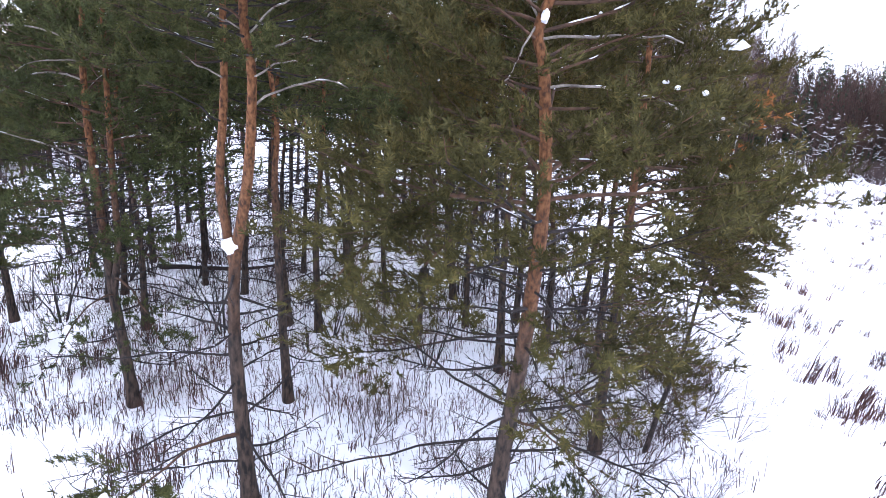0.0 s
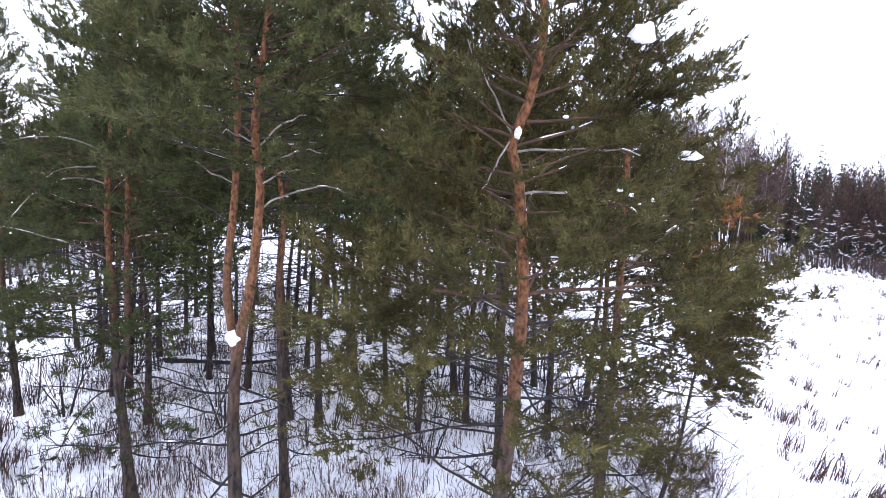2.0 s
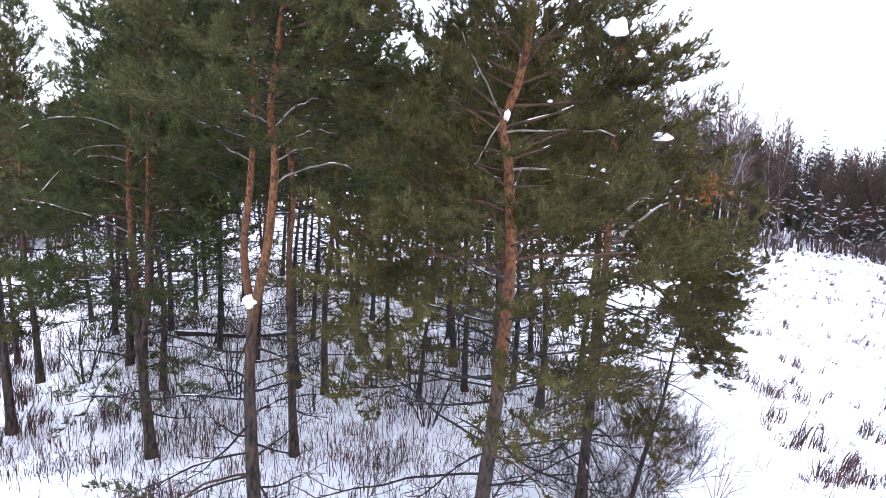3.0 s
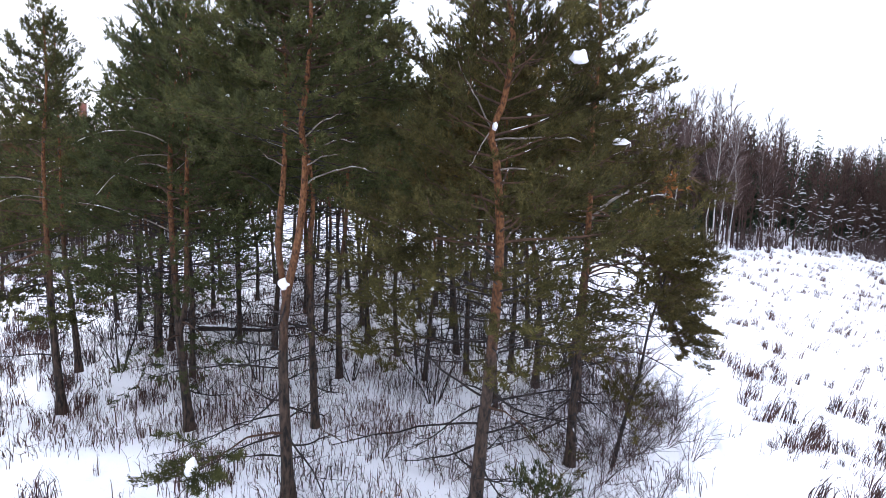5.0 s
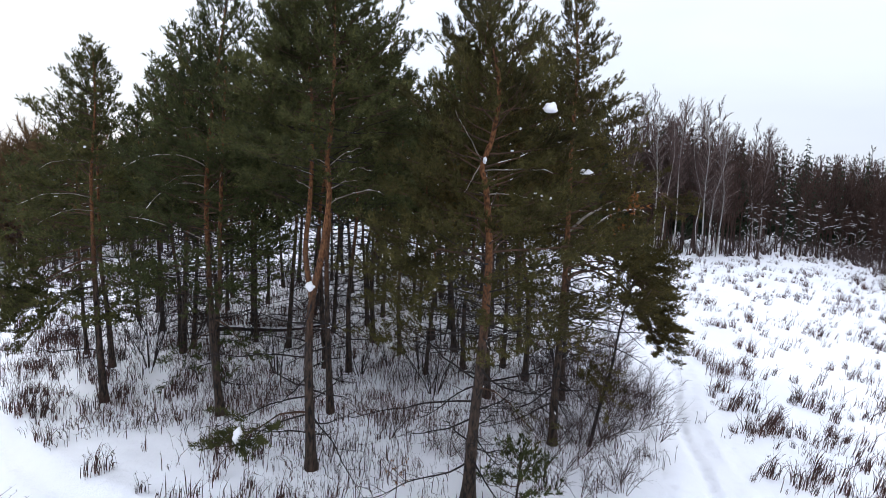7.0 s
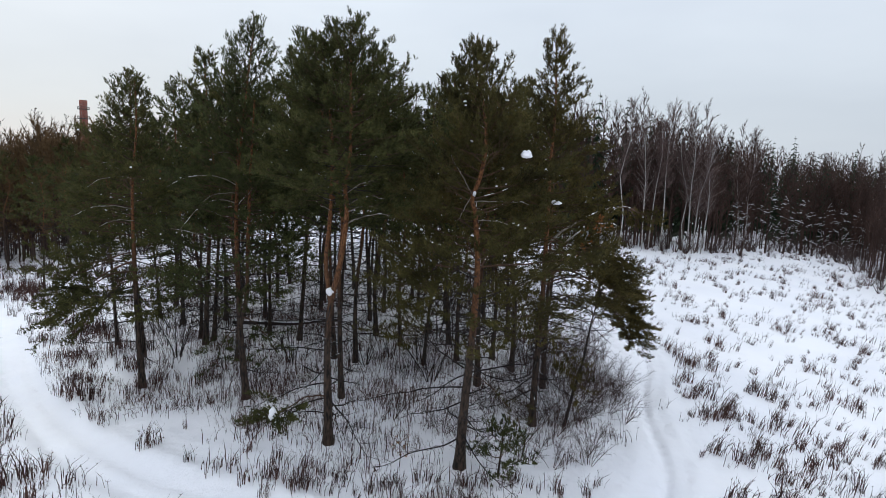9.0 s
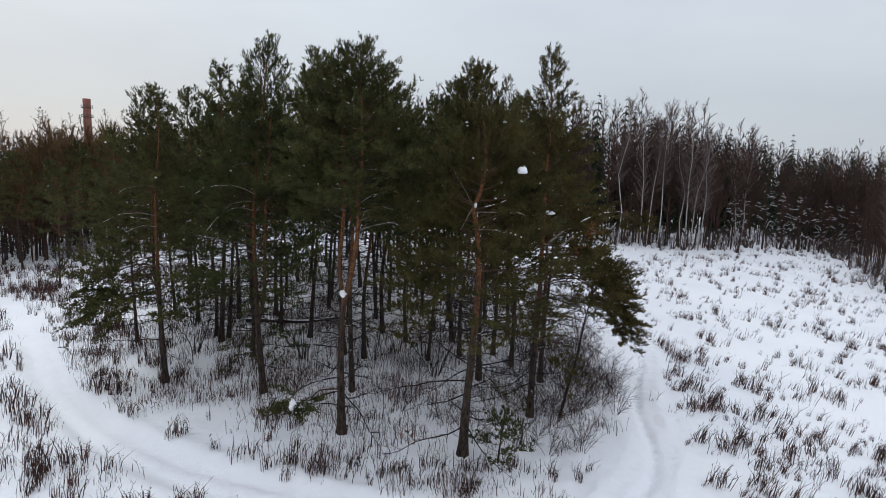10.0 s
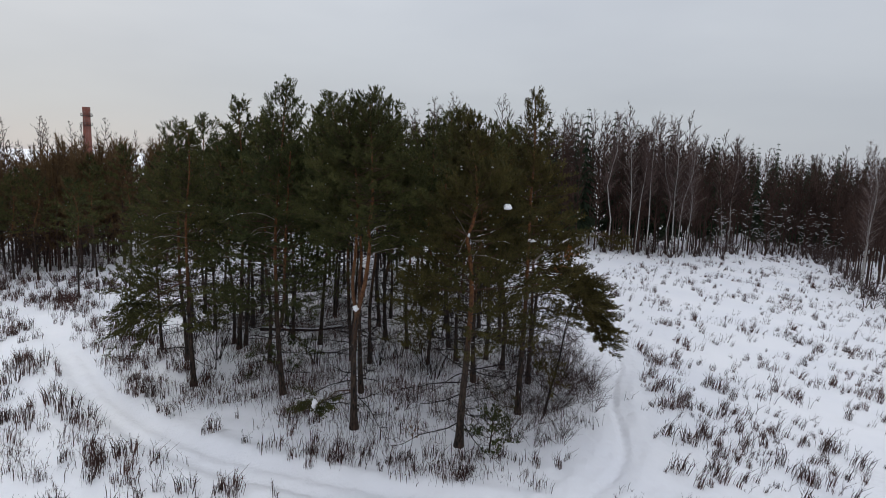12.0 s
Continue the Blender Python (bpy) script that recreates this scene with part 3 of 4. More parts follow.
pine("Scots pine forked low into two orange stems", [[(-6.94, 12.3, 0.1), (-7.09, 12.3, 1.75), (-7.16, 12.2, 3.3), (-7.2, 12.1, 5.3), (-7.2, 12.0, 7.2), (-7.16, 12.3, 9.5), (-7.3, 14.2, 14.1)],
                                                    [(-7.13, 12.2, 3.1), (-6.87, 12.1, 4.2), (-6.79, 12.0, 5.8), (-6.7, 12.0, 8.4), (-6.5, 11.9, 11.2)]],
     0.135, 4.0, 3.0, 80, 2, shoots=DELICATE_SHOOTS, bias=(-0.05, 0.18), thin=0.45, dense=0.98, extra=[((-7.1, 12.2, 3.4), (-5.2, 10.4, 2.6), 0.3, 0.9, 0), ((-7.1, 12.2, 4.2), (-5.4, 10.6, 4.7), 0.2, 0.9, 0), ((-7.22, 12.0, 8.25), (-9.2, 11.0, 8.15), 0.35, 0, 1), ((-7.25, 12.0, 7.6), (-8.8, 10.9, 6.6), 0.5, 0, 1), ((-7.2, 12.1, 5.9), (-9.2, 11.2, 6.7), 0.1, 0, 1), ((-7.2, 12.0, 9.3), (-7.7, 11.2, 9.25), 0.1, 0, 1), ((-7.25, 12.0, 7.95), (-8.1, 11.0, 7.6), 0.15, 0, 1), ((-6.75, 12.0, 7.9), (-6.1, 11.0, 8.3), 0.1, 0, 1), ((-7.1, 12.2, 3.0), (-7.3, 10.2, 2.2), 0.4, 0.8, 0), ((-6.9, 12.1, 4.4), (-6.4, 10.2, 4.2), 0.3, 0.9, 0), ((-7.2, 12.1, 5.0), (-8.6, 10.4, 4.9), 0.3, 0.9, 0)])
pine("Scots pine forked into twin orange stems with snow in the fork", [[(-3.11, 8.9, 0.2), (-3.12, 8.6, 2.65), (-3.08, 8.4, 4.0), (-2.94, 8.2, 5.16), (-2.64, 8.0, 6.4), (-2.46, 7.8, 7.8), (-2.48, 7.6, 8.6), (-2.35, 7.6, 9.7), (-2.9, 10.2, 13.3)],
                                                                     [(-2.96, 8.22, 5.0), (-3.15, 8.3, 6.2), (-3.08, 8.4, 7.4), (-3.06, 8.5, 8.6), (-3.11, 8.6, 10.2), (-3.9, 10.8, 12.8)]],
     0.15, 7.7, 2.6, 66, 3, shoots=DELICATE_SHOOTS, bias=(0.0, 0.1), dead=20, dead_from=0.9, dead_length=2.1, dead_to=4.8,
     extra=[((-2.47, 7.7, 8.35), (-1.55, 6.9, 8.75), 0.1, 0, 1), ((-2.46, 7.8, 8.0), (-1.3, 7.1, 8.3), 0.12, 0, 1), ((-2.46, 7.8, 7.82), (-1.5, 7.1, 8.02), 0.08, 0, 1), ((-2.47, 7.9, 7.45), (-1.1, 7.3, 7.76), 0.16, 0, 1), ((-2.5, 7.7, 8.4), (-2.9, 6.9, 8.5), 0.06, 0, 1), ((-3.08, 8.4, 7.8), (-3.25, 7.4, 8.1), 0, 0, 1), ((-3.1, 8.3, 7.2), (-3.7, 7.5, 7.7), 0.05, 0, 0), ((-3.1, 8.7, 1.9), (-4.15, 5.95, 2.15), 0.3, 1.7, 0), ((-2.48, 7.6, 8.5), (-3.3, 6.9, 8.9), 0.1, 0.3, 1)])
pine("tall crooked Scots pine with a snow-filled knee in its trunk", [[(1.1, 7.9, 0.1), (1.14, 7.4, 2.0), (1.22, 7.1, 3.5), (1.27, 6.7, 4.7), (1.31, 6.3, 6.6), (1.18, 6.2, 8.0), (1.08, 6.2, 8.45), (1.28, 6.2, 9.1), (1.35, 6.3, 10.3), (0.95, 8.7, 12.5)]],
     0.165, 4.3, 3.0, 86, 4, taper=0.82, foliage=OLIVE_NEEDLES, shoots=DELICATE_SHOOTS, bias=(0.05, 0.12), thin=0.46, dense=1.12, dead=18, dead_from=1.0, dead_length=2.2,
     extra=[((1.1, 6.2, 8.35), (2.5, 5.95, 8.4), 0.04, 0, 1), ((1.2, 6.2, 7.86), (2.6, 5.8, 7.68), 0.12, 0, 1), ((1.3, 6.4, 6.5), (-0.75, 4.9, 6.1), 0.45, 1.2, 0), ((1.3, 6.5, 6.3), (0.1, 4.8, 6.25), 0.35, 1.2, 0),
            ((1.3, 6.3, 6.9), (0.2, 5.0, 7.2), 0.3, 1.0, 0), ((1.1, 7.1, 3.6), (-0.5, 5.9, 5.3), -0.1, 0, 0), ((1.15, 7.2, 3.0), (-1.6, 6.4, 2.8), 0.1, 0, 0), ((1.2, 7.1, 3.4), (2.6, 6.3, 2.4), 0.3, 0.4, 1), ((1.08, 6.2, 8.55), (0.5, 5.7, 9.5), 0, 0, 1), ((1.06, 6.2, 8.5), (0.72, 5.7, 7.9), 0, 0, 1)])
broad = pine("broad Scots pine with heavy drooping limbs over the field edge", [[(3.71, 11.6, 0.0), (3.7, 11.5, 1.9), (3.74, 11.4, 3.5), (3.76, 11.3, 5.3), (3.75, 11.3, 8.0), (3.76, 11.5, 9.4), (3.85, 11.8, 11.4), (4.0, 13.8, 13.9)]],
     0.135, 4.2, 2.6, 86, 5, taper=0.95, foliage=OLIVE_NEEDLES, shoots=DELICATE_SHOOTS, bias=(0.06, -0.08), dead=24, dead_from=0.9, dead_to=6.2, dead_length=2.0, low_reach=0.66, thin=0.46, droop=-14, dense=1.12,
     extra=[((3.8, 11.4, 6.5), (7.2, 13.0, 5.3), 0.25, 1.5, 0), ((3.8, 11.4, 6.3), (6.9, 13.6, 5.6), 0.35, 1.45, 0), ((3.8, 11.4, 6.8), (6.4, 12.2, 6.0), 0.25, 1.3, 0), ((3.8, 11.3, 6.0), (6.9, 13.3, 4.8), 0.6, 1.5, 0), ((3.8, 11.3, 5.6), (6.8, 12.9, 4.6), 0.6, 1.4, 0),
            ((3.8, 11.3, 5.3), (6.5, 11.2, 5.0), 0.5, 1.45, 0), ((3.8, 11.3, 4.7), (6.1, 11.6, 4.2), 0.45, 1.3, 0), ((3.8, 11.3, 3.3), (6.2, 10.8, 2.9), 0.35, 0, 0), ((3.8, 11.3, 4.0), (6.3, 11.6, 3.2), 0.5, 0, 0),
            ((3.75, 11.4, 3.2), (4.9, 10.2, 1.9), 0.4, 1.1, 0), ((3.75, 11.4, 3.6), (4.6, 10.0, 2.8), 0.4, 1.0, 0), ((3.8, 11.35, 6.7), (8.0, 16.0, 7.75), 0.5, 0, 1), ((3.8, 11.35, 6.2), (7.2, 15.2, 7.1), 0.5, 0, 1), ((7.2, 15.1, 7.85), (9.0, 16.9, 7.1), 0.15, 1.3, 0), ((7.5, 15.4, 7.8), (8.6, 17.4, 6.9), 0.15, 1.3, 0), ((3.8, 11.3, 7.2), (5.2, 9.7, 7.6), 0.2, 0.6, 0), ((3.8, 11.3, 8.0), (5.0, 9.7, 8.4), 0.2, 0.8, 1)])
dry, dry_rng = Soup(), np.random.RandomState(77)
for centre, spread, count in (((5.15, 9.55, 7.65), 0.15, 22), ((4.95, 10.1, 6.95), 0.2, 14)):
    spot = np.array(centre) - np.array(broad.location)
    needles(dry, spot + dry_rng.normal(0, spread, (count, 3)), dry_rng.normal(0, 1, (count, 3)) - (0, 0, 0.4), dry_rng.uniform(0.8, 1.2, count), FINE_SHOOTS, dry_rng)
part("dry_spray", dry, DRY_NEEDLES, broad, "rust-brown dead needles", smooth=False, kind="stuff")
pine(TALL, [[(-3.43, 12.7, 0.2), (-3.52, 12.6, 2.8), (-3.57, 12.5, 5.4), (-3.6, 12.6, 7.8), (-5.1, 13.2, 13.5)]], 0.115, 6.2, 2.8, 58, 6, shoots=BROAD_SHOOTS, dead=10, dense=0.85)
pine(TALL, [[(1.8, 15.1, 0.1), (1.7, 15.0, 4.0), (1.9, 15.2, 8.0), (1.6, 15.0, 12.0)]], 0.125, 5.6, 2.8, 54, 7, shoots=BROAD_SHOOTS, foliage=OLIVE_NEEDLES, dead=8, thin=0.8, dense=1.05)
pine("Scots pine with one long limb drooping over the field edge", [[(4.6, 15.7, 0.0), (4.6, 15.8, 4.0), (4.5, 15.7, 8.0), (4.4, 15.7, 11.3)]], 0.115, 5.8, 2.4, 44, 12, shoots=BROAD_SHOOTS, foliage=OLIVE_NEEDLES, dead=12, dense=0.85,
     extra=[((4.6, 15.8, 5.4), (9.0, 18.0, 2.2), 1.1, 1.9, 0), ((4.6, 15.8, 5.0), (8.9, 18.1, 1.3), 1.2, 1.8, 0), ((4.6, 15.8, 5.7), (8.4, 17.5, 3.5), 0.9, 1.7, 0), ((4.6, 15.8, 4.7), (8.2, 17.2, 2.3), 1.0, 1.6, 0), ((4.6, 15.8, 4.4), (7.6, 16.2, 3.2), 0.7, 0, 0), ((4.6, 15.8, 3.8), (7.3, 15.6, 2.4), 0.6, 0, 0)])
pine("Scots pine leaning out of the grove's shaded edge", [[(-13.9, 18.1, -0.3), (-14.0, 18.0, 2.2), (-14.2, 18.0, 4.2), (-14.2, 18.0, 7.4), (-13.9, 17.6, 12.2)]], 0.125, 4.6, 2.7, 50, 8, shoots=BROAD_SHOOTS, bias=(-0.2, 0), dead=8, dense=0.85)


pine("small bushy green young pine at the big pine's foot", [[(2.25, 7.6, 0.1), (2.3, 7.55, 0.8), (2.35, 7.6, 1.5)]], 0.03, 0.15, 0.9, 15, 9, dead=0, snow=3, dense=0.55, group="young pines", droop=15)


# the pines behind, from four patterns
def pattern_pine(seed, height, r0, crown, reach, limbs):
    rng = np.random.RandomState(seed + 70)
    bend = [(rng.normal(0, 0.1) * k, rng.normal(0, 0.1) * k, height * k / 4) for k in range(5)]
    bend[0] = (0, 0, 0)
    return [(100 + x, -60 + y, ground_at(100, -60) - 0.05 + z) for x, y, z in bend], r0, crown, reach, limbs


GROVE = "slender Scots pine inside the grove with dead lower branches"
PATTERNS = []
for seed, height, r0, crown, reach, limbs in [(21, 12.6, 0.12, 6.0, 2.8, 37), (22, 13.4, 0.13, 6.4, 3.0, 39), (23, 11.8, 0.11, 5.2, 2.7, 35), (24, 13.7, 0.135, 6.6, 2.9, 37)]:
    stem, *rest = pattern_pine(seed, height, r0, crown, reach, limbs)
    PATTERNS.append(pine(GROVE, [stem], rest[0], rest[1], rest[2], rest[3], seed, fine=False, dead=40, dead_from=1.0, snow=8, size=1.1, dense=0.47, dead_length=2.2))


def plant(k, x, y, turn, size, sink=0.05):
    return copy_thing(PATTERNS[k % 4], pose(x, y, ground_at(x, y) - sink, 0, 0, turn) @ Matrix.Scale(size, 4))


SPOTS = [(-3.65, 17.1, 1.0), (-7.1, 20.5, 1.0), (-4.2, 25.2, 1.0), (-11.6, 19.7, 1.0), (-14.8, 24.3, 0.97), (-10.5, 25.7, 1.0), (-13.2, 29.0, 1.0), (-2.3, 31.8, 1.05), (-12.4, 21.1, 0.95),
         (-4.7, 17.6, 0.95), (-11.5, 20.5, 1.02), (-3.4, 22.0, 1.02), (-9.0, 17.0, 1.0), (0.5, 21.0, 1.0), (-0.6, 17.2, 0.92), (-1.9, 20.0, 0.95), (2.6, 19.0, 0.93), (3.6, 22.5, 0.95), (-5.6, 23.2, 1.0), (0.2, 25.0, 1.0), (-7.6, 27.5, 1.0), (-0.9, 30.0, 1.0), (-16.5, 20.5, 0.9), (3.4, 17.4, 0.9), (0.9, 18.2, 0.92), (5.2, 20.6, 0.88)]
rng = np.random.RandomState(11)
tries = 0
while len(SPOTS) < 82 and tries < 4000:
    tries += 1
    y = rng.uniform(19, 60) if len(SPOTS) < 70 else rng.uniform(33, 58)
    x = rng.uniform(-15 - 0.4 * (y - 20), 2.5 + 0.12 * (y - 20))
    if y > 34 and x < -12:
        continue
    if min((x - a) ** 2 + (y - b) ** 2 for a, b, _ in SPOTS) > 4.5:
        SPOTS.append((x, y, rng.uniform(0.88, 1.06)))
for i, (x, y, s) in enumerate(SPOTS):
    if abs(x + 0.085 * y + 0.0) < 1.3 and y > 16:
        s *= 0.86
    plant(i, x, y, 77.0 * i, s)
# the wood across the lane
LEFT = []
tries = 0
while len(LEFT) < 38 and tries < 3000:
    tries += 1
    y = rng.uniform(38, 75)
    x = rng.uniform(-62, -30) - 0.35 * (y - 38)
    if way_distance(np.array([x]), np.array([y]), LANE)[0] < 3.0 or (-0.69 < x / (y + 14.6) < -0.49 and rng.uniform() < 0.8):
        continue
    if not LEFT or min((x - a) ** 2 + (y - b) ** 2 for a, b in LEFT) > 9:
        LEFT.append((x, y))
for i, (x, y) in enumerate(LEFT):
    tagged(plant(i + 1, x, y, 51.0 * i, rng.uniform(0.8, 1.0)), "dark Scots pine in the wood across the lane", group="pines across the lane")
for ob in PATTERNS:
    for child in list(ob.children_recursive):
        bpy.data.objects.remove(child)
    bpy.data.objects.remove(ob)


# ---- bare woods ----
def bare_tree(seed, height, r0, branches, twigs, spread, twig_width=0.03, sides=5, crown_from=0.35, round_top=0.7, thin_top=0.75, bend=0.012, pale_limbs=True, lift=0.2):
    """Trunk and twigs of a leafless tree, as two soups."""
    rng = np.random.RandomState(seed)
    wood, fine = Soup(), Soup()
    line = smooth_line([(rng.normal(0, bend) * height * k / 4, rng.normal(0, bend) * height * k / 4, height * k / 4) for k in range(5)], 2 if sides > 4 else 1)
    line[0] = (0, 0, -0.2)
    tube(wood, line, r0 * (1 - 0.9 * np.linspace(0, 1, len(line))) + 0.01, sides)
    roots, tips, widths = [], [], []
    for k in range(branches):
        u = crown_from + (0.985 - crown_from) * (k + rng.uniform(0, 1)) / branches
        p, d = along(line, u)
        length = spread * height * min(1.0, 0.5 + 1.6 * (u - crown_from)) * (1.02 - u) ** round_top * rng.uniform(0.6, 1.25) + 0.3
        bl = limb_line(p, 2.4 * k + rng.normal(0, 0.4), length, radians(rng.uniform(25, 55) + 20 * u), rng.normal(0.1, 0.25), rng, 4)
        if sides > 4:
            tube(wood if pale_limbs else fine, bl, np.linspace(max(0.012, r0 * 0.32 * (1.1 - u)), 0.006, 4), 3)
        else:
            roots.append(p), tips.append(bl[-1]), widths.append(r0 * 0.5 * (1.05 - u) + 0.015)
        for _ in range(max(4, int(twigs * (0.25 + length / (spread * height))))):
            q, dd = along(bl, rng.uniform(0.1, 1.0))
            e = unit(dd * 0.7 + rng.normal(0, 0.55, 3) + np.array([0, 0, lift]))
            roots.append(q), tips.append(q + e * rng.uniform(0.35, 1.0) * (0.3 + 0.3 * length)), widths.append(twig_width * rng.uniform(0.5, 1.3) * (1.15 - thin_top * u))
    blades(fine, roots, tips, widths)
    return wood, fine


def joined(*soups):
    s = Soup()
    for k in soups:
        s.placed(k, 0, 0, 0)
    return s


def spruce(seed, height, width, tiers=19):
    rng = np.random.RandomState(seed)
    wood, fine = Soup(), Soup()
    tube(wood, [(0, 0, -0.2), (0, 0, height * 0.5), (0, 0, height)], [0.13, 0.08, 0.01], 5)
    roots, tips, ws = [], [], []
    for k in range(tiers):
        u = (k + 0.5) / tiers
        for j in range(9):
            z = height * (0.1 + 0.9 * u) + rng.uniform(-0.35, 0.35) * (1 - u)
            f = rng.uniform(0, 6.28)
            length = width * (1 - u) ** 0.8 * rng.uniform(0.6, 1.1) + 0.06
            out = np.array([math.cos(f), math.sin(f), 0])
            tip = out * length + np.array([0, 0, z - 0.5 * length])
            roots.append((0, 0, z)), tips.append(tip), ws.append(0.42 * length)
            for m in range(2):
                q = np.array([0, 0, z]) + (tip - np.array([0, 0, z])) * rng.uniform(0.35, 1.0)
                roots.append(q), tips.append(q + unit(out + rng.normal(0, 0.6, 3) - np.array([0, 0, 0.5])) * (0.15 + 0.4 * (1 - u))), ws.append(0.12)
    blades(fine, roots, tips, ws)
    return wood, fine


BARE = [joined(*bare_tree(30 + k, 16 + k * 0.7, 0.11, 30, 26, 0.16, 0.1, 4, 0.22, 0.45, 0.55, lift=0.55)) for k in range(5)]
ROUGH = [joined(*bare_tree(37 + k, 16 + k, 0.16, 24, 13, 0.2, 0.22, 3, 0.12, 0.4, 0.45, lift=0.55)) for k in range(3)]
SPRUCES = [joined(*spruce(40 + k, 13 + 1.6 * k, 1.9 + 0.2 * k)) for k in range(3)]


def edge_line(x):
    """Where the far wood begins, along x."""
    return np.interp(x, [-30, 0, 14, 24, 33, 42, 50, 66, 90, 120], [82, 74, 66, 73, 75, 85, 92, 104, 122, 138])


rng = np.random.RandomState(5)
wood, firs = Soup(), Soup()
for k in range(440):
    x = rng.uniform(-8, 112)
    y = edge_line(x) + 1.5 + rng.uniform(0, 1) ** 1.6 * 34
    z = float(land(x, y))
    if rng.uniform() < (0.35 if x < 45 else 0.45) and y > edge_line(x) + 8:
        firs.placed(SPRUCES[rng.randint(3)], x, y, z, rng.uniform(0, 6.28), rng.uniform(1.05, 1.4) * np.interp(x, [40, 70], [1.0, 0.98]))
    else:
        wood.placed(BARE[rng.randint(5)], x, y, z, rng.uniform(0, 6.28), rng.uniform(0.8, 1.05) * np.interp(x, [40, 70], [1.06, 0.98]), rng.normal(0, 0.02))
for k in range(360):
    x = rng.uniform(-40, 165)
    y = edge_line(x) + rng.uniform(18, 75)
    wood.placed(ROUGH[rng.randint(3)], x, y, float(land(x, y)), rng.uniform(0, 6.28), rng.uniform(0.85, 1.08) * np.interp(x, [40, 70], [1.0, 1.0]))
# the flank that runs back along the field
for k in range(120):
    y = rng.uniform(56, 125)
    x = 57 + 0.4 * (y - 68) + rng.uniform(0, 1) ** 1.5 * 30
    wood.placed(BARE[rng.randint(5)], x, y, float(land(x, y)), rng.uniform(0, 6.28), rng.uniform(0.7, 1.1))
solid("far_wood", wood, FAR_BARK, "dense leafless dark brown wood beyond the snowy field", "wood", kind="stuff")
solid("far_spruces", firs, SPRUCE_NEEDLES, "dark pointed spruces standing among the leafless wood", "spruces", kind="stuff", smooth=False)

# horizon woods behind everything
ridge = Soup()
for k in range(150):
    f = radians(rng.uniform(-62, 52))
    r = rng.uniform(230, 420)
    x, y = r * math.sin(f), r * math.cos(f) - 15
    pick = ROUGH[rng.randint(3)]
    ridge.placed(pick, x, y, float(land(x, y)), rng.uniform(0, 6.28), rng.uniform(0.9, 1.3))

for k in range(190):
    x = rng.uniform(-150, -28)
    y = rng.uniform(92, 170)
    ridge.placed(ROUGH[rng.randint(3)], x, y, float(land(x, y)), rng.uniform(0, 6.28), rng.uniform(0.8, 0.95))
for k in range(250):
    x = rng.uniform(-95, -26)
    y = rng.uniform(0, 1) * 34 + 54 + 0.1 * abs(x + 40)
    ridge.placed(ROUGH[rng.randint(3)], x, y, float(land(x, y)), rng.uniform(0, 6.28), rng.uniform(0.32, 0.7))
solid("horizon_wood", ridge, FAR_BARK, "distant mixed dark wood along the grey horizon", "wood", kind="stuff", smooth=False)

# the russet trees across the lane
RUSSET = [bare_tree(50 + k, 15.5 + k, 0.16, 50, 58, 0.27, 0.1, 5, 0.16, 0.24, 0.2, lift=0.4) for k in range(3)]
for k in range(110):
    x = -96 + 0.78 * k + rng.normal(0, 1.5)
    y = rng.uniform(60, 100)
    if k > 90:
        y = rng.uniform(54, 70)
        x = -(0.53 + 0.009 * (k - 90)) * (y + 14.6)
    wood_part, fine_part = RUSSET[k % 3]
    if k < 3:
        root = thing("russet_tree", x, y, float(land(x, y)), "leafless russet-brown tree in the wood across the lane", "tree", "russet trees")
        root.matrix_basis = root.matrix_basis @ Matrix.Scale(0.8, 4)
        part("trunk", wood_part, FAR_BARK, root)
        part("crown", fine_part, RUSSET_TWIG, root, "russet twigs", smooth=False)
        RUSSET[k] = (wood_part, fine_part)
        if k == 0:
            russet_first = []
        russet_first.append(root)
    else:
        copy_thing(russet_first[k % 3], pose(x, y, float(land(x, y)), 0, 0, 97 * k) @ Matrix.Scale(rng.uniform(0.86, 1.02), 4))

# birches at the field's far edge
BIRCH = "tall white-barked bare birch at the field's far edge"
birch_first = []
for k, (x, y, h, lean) in enumerate([(21.3, 70.5, 18.6, 1), (25.0, 72.9, 18.0, -1.5), (27.4, 73.1, 19.0, 3), (31.5, 74.3, 19.0, -2), (33.7, 75.3, 18.4, 2), (47.2, 92.6, 20.4, 1), (57.4, 72.0, 20.5, -1),
                                     (25.9, 73.2, 17.4, 4.5), (32.0, 74.0, 17.8, 4), (31.1, 74.6, 16.4, -5), (58.0, 73.5, 17.0, 4), (45.9, 92.0, 17.5, -3)]):
    z = float(land(x, y))
    if k < 4:
        w, f = bare_tree(60 + k, 20, 0.1, 62, 110, 0.17, 0.02, 6, 0.3 if k % 2 else 0.42, 0.32, 0.3, 0.03, k % 2 == 1, lift=0.05)
        root = thing("birch_tree", x, y, z, BIRCH, "tree", "birches")
        root.matrix_basis = pose(x, y, z, 0, lean, 0) @ Matrix.Scale(h / 20, 4)
        part("trunk", w, BIRCH_BARK, root)
        part("crown", f, BIRCH_TWIG, root, "fine greyish-brown twigs", smooth=False)
        birch_first.append(root)
    else:
        copy_thing(birch_first[(k * 3 + 1) % 4], pose(x, y, z, 0, lean, 0) @ pose(0, 0, 0, 0, 0, 61 * k) @ Matrix.Scale(h / 20, 4))


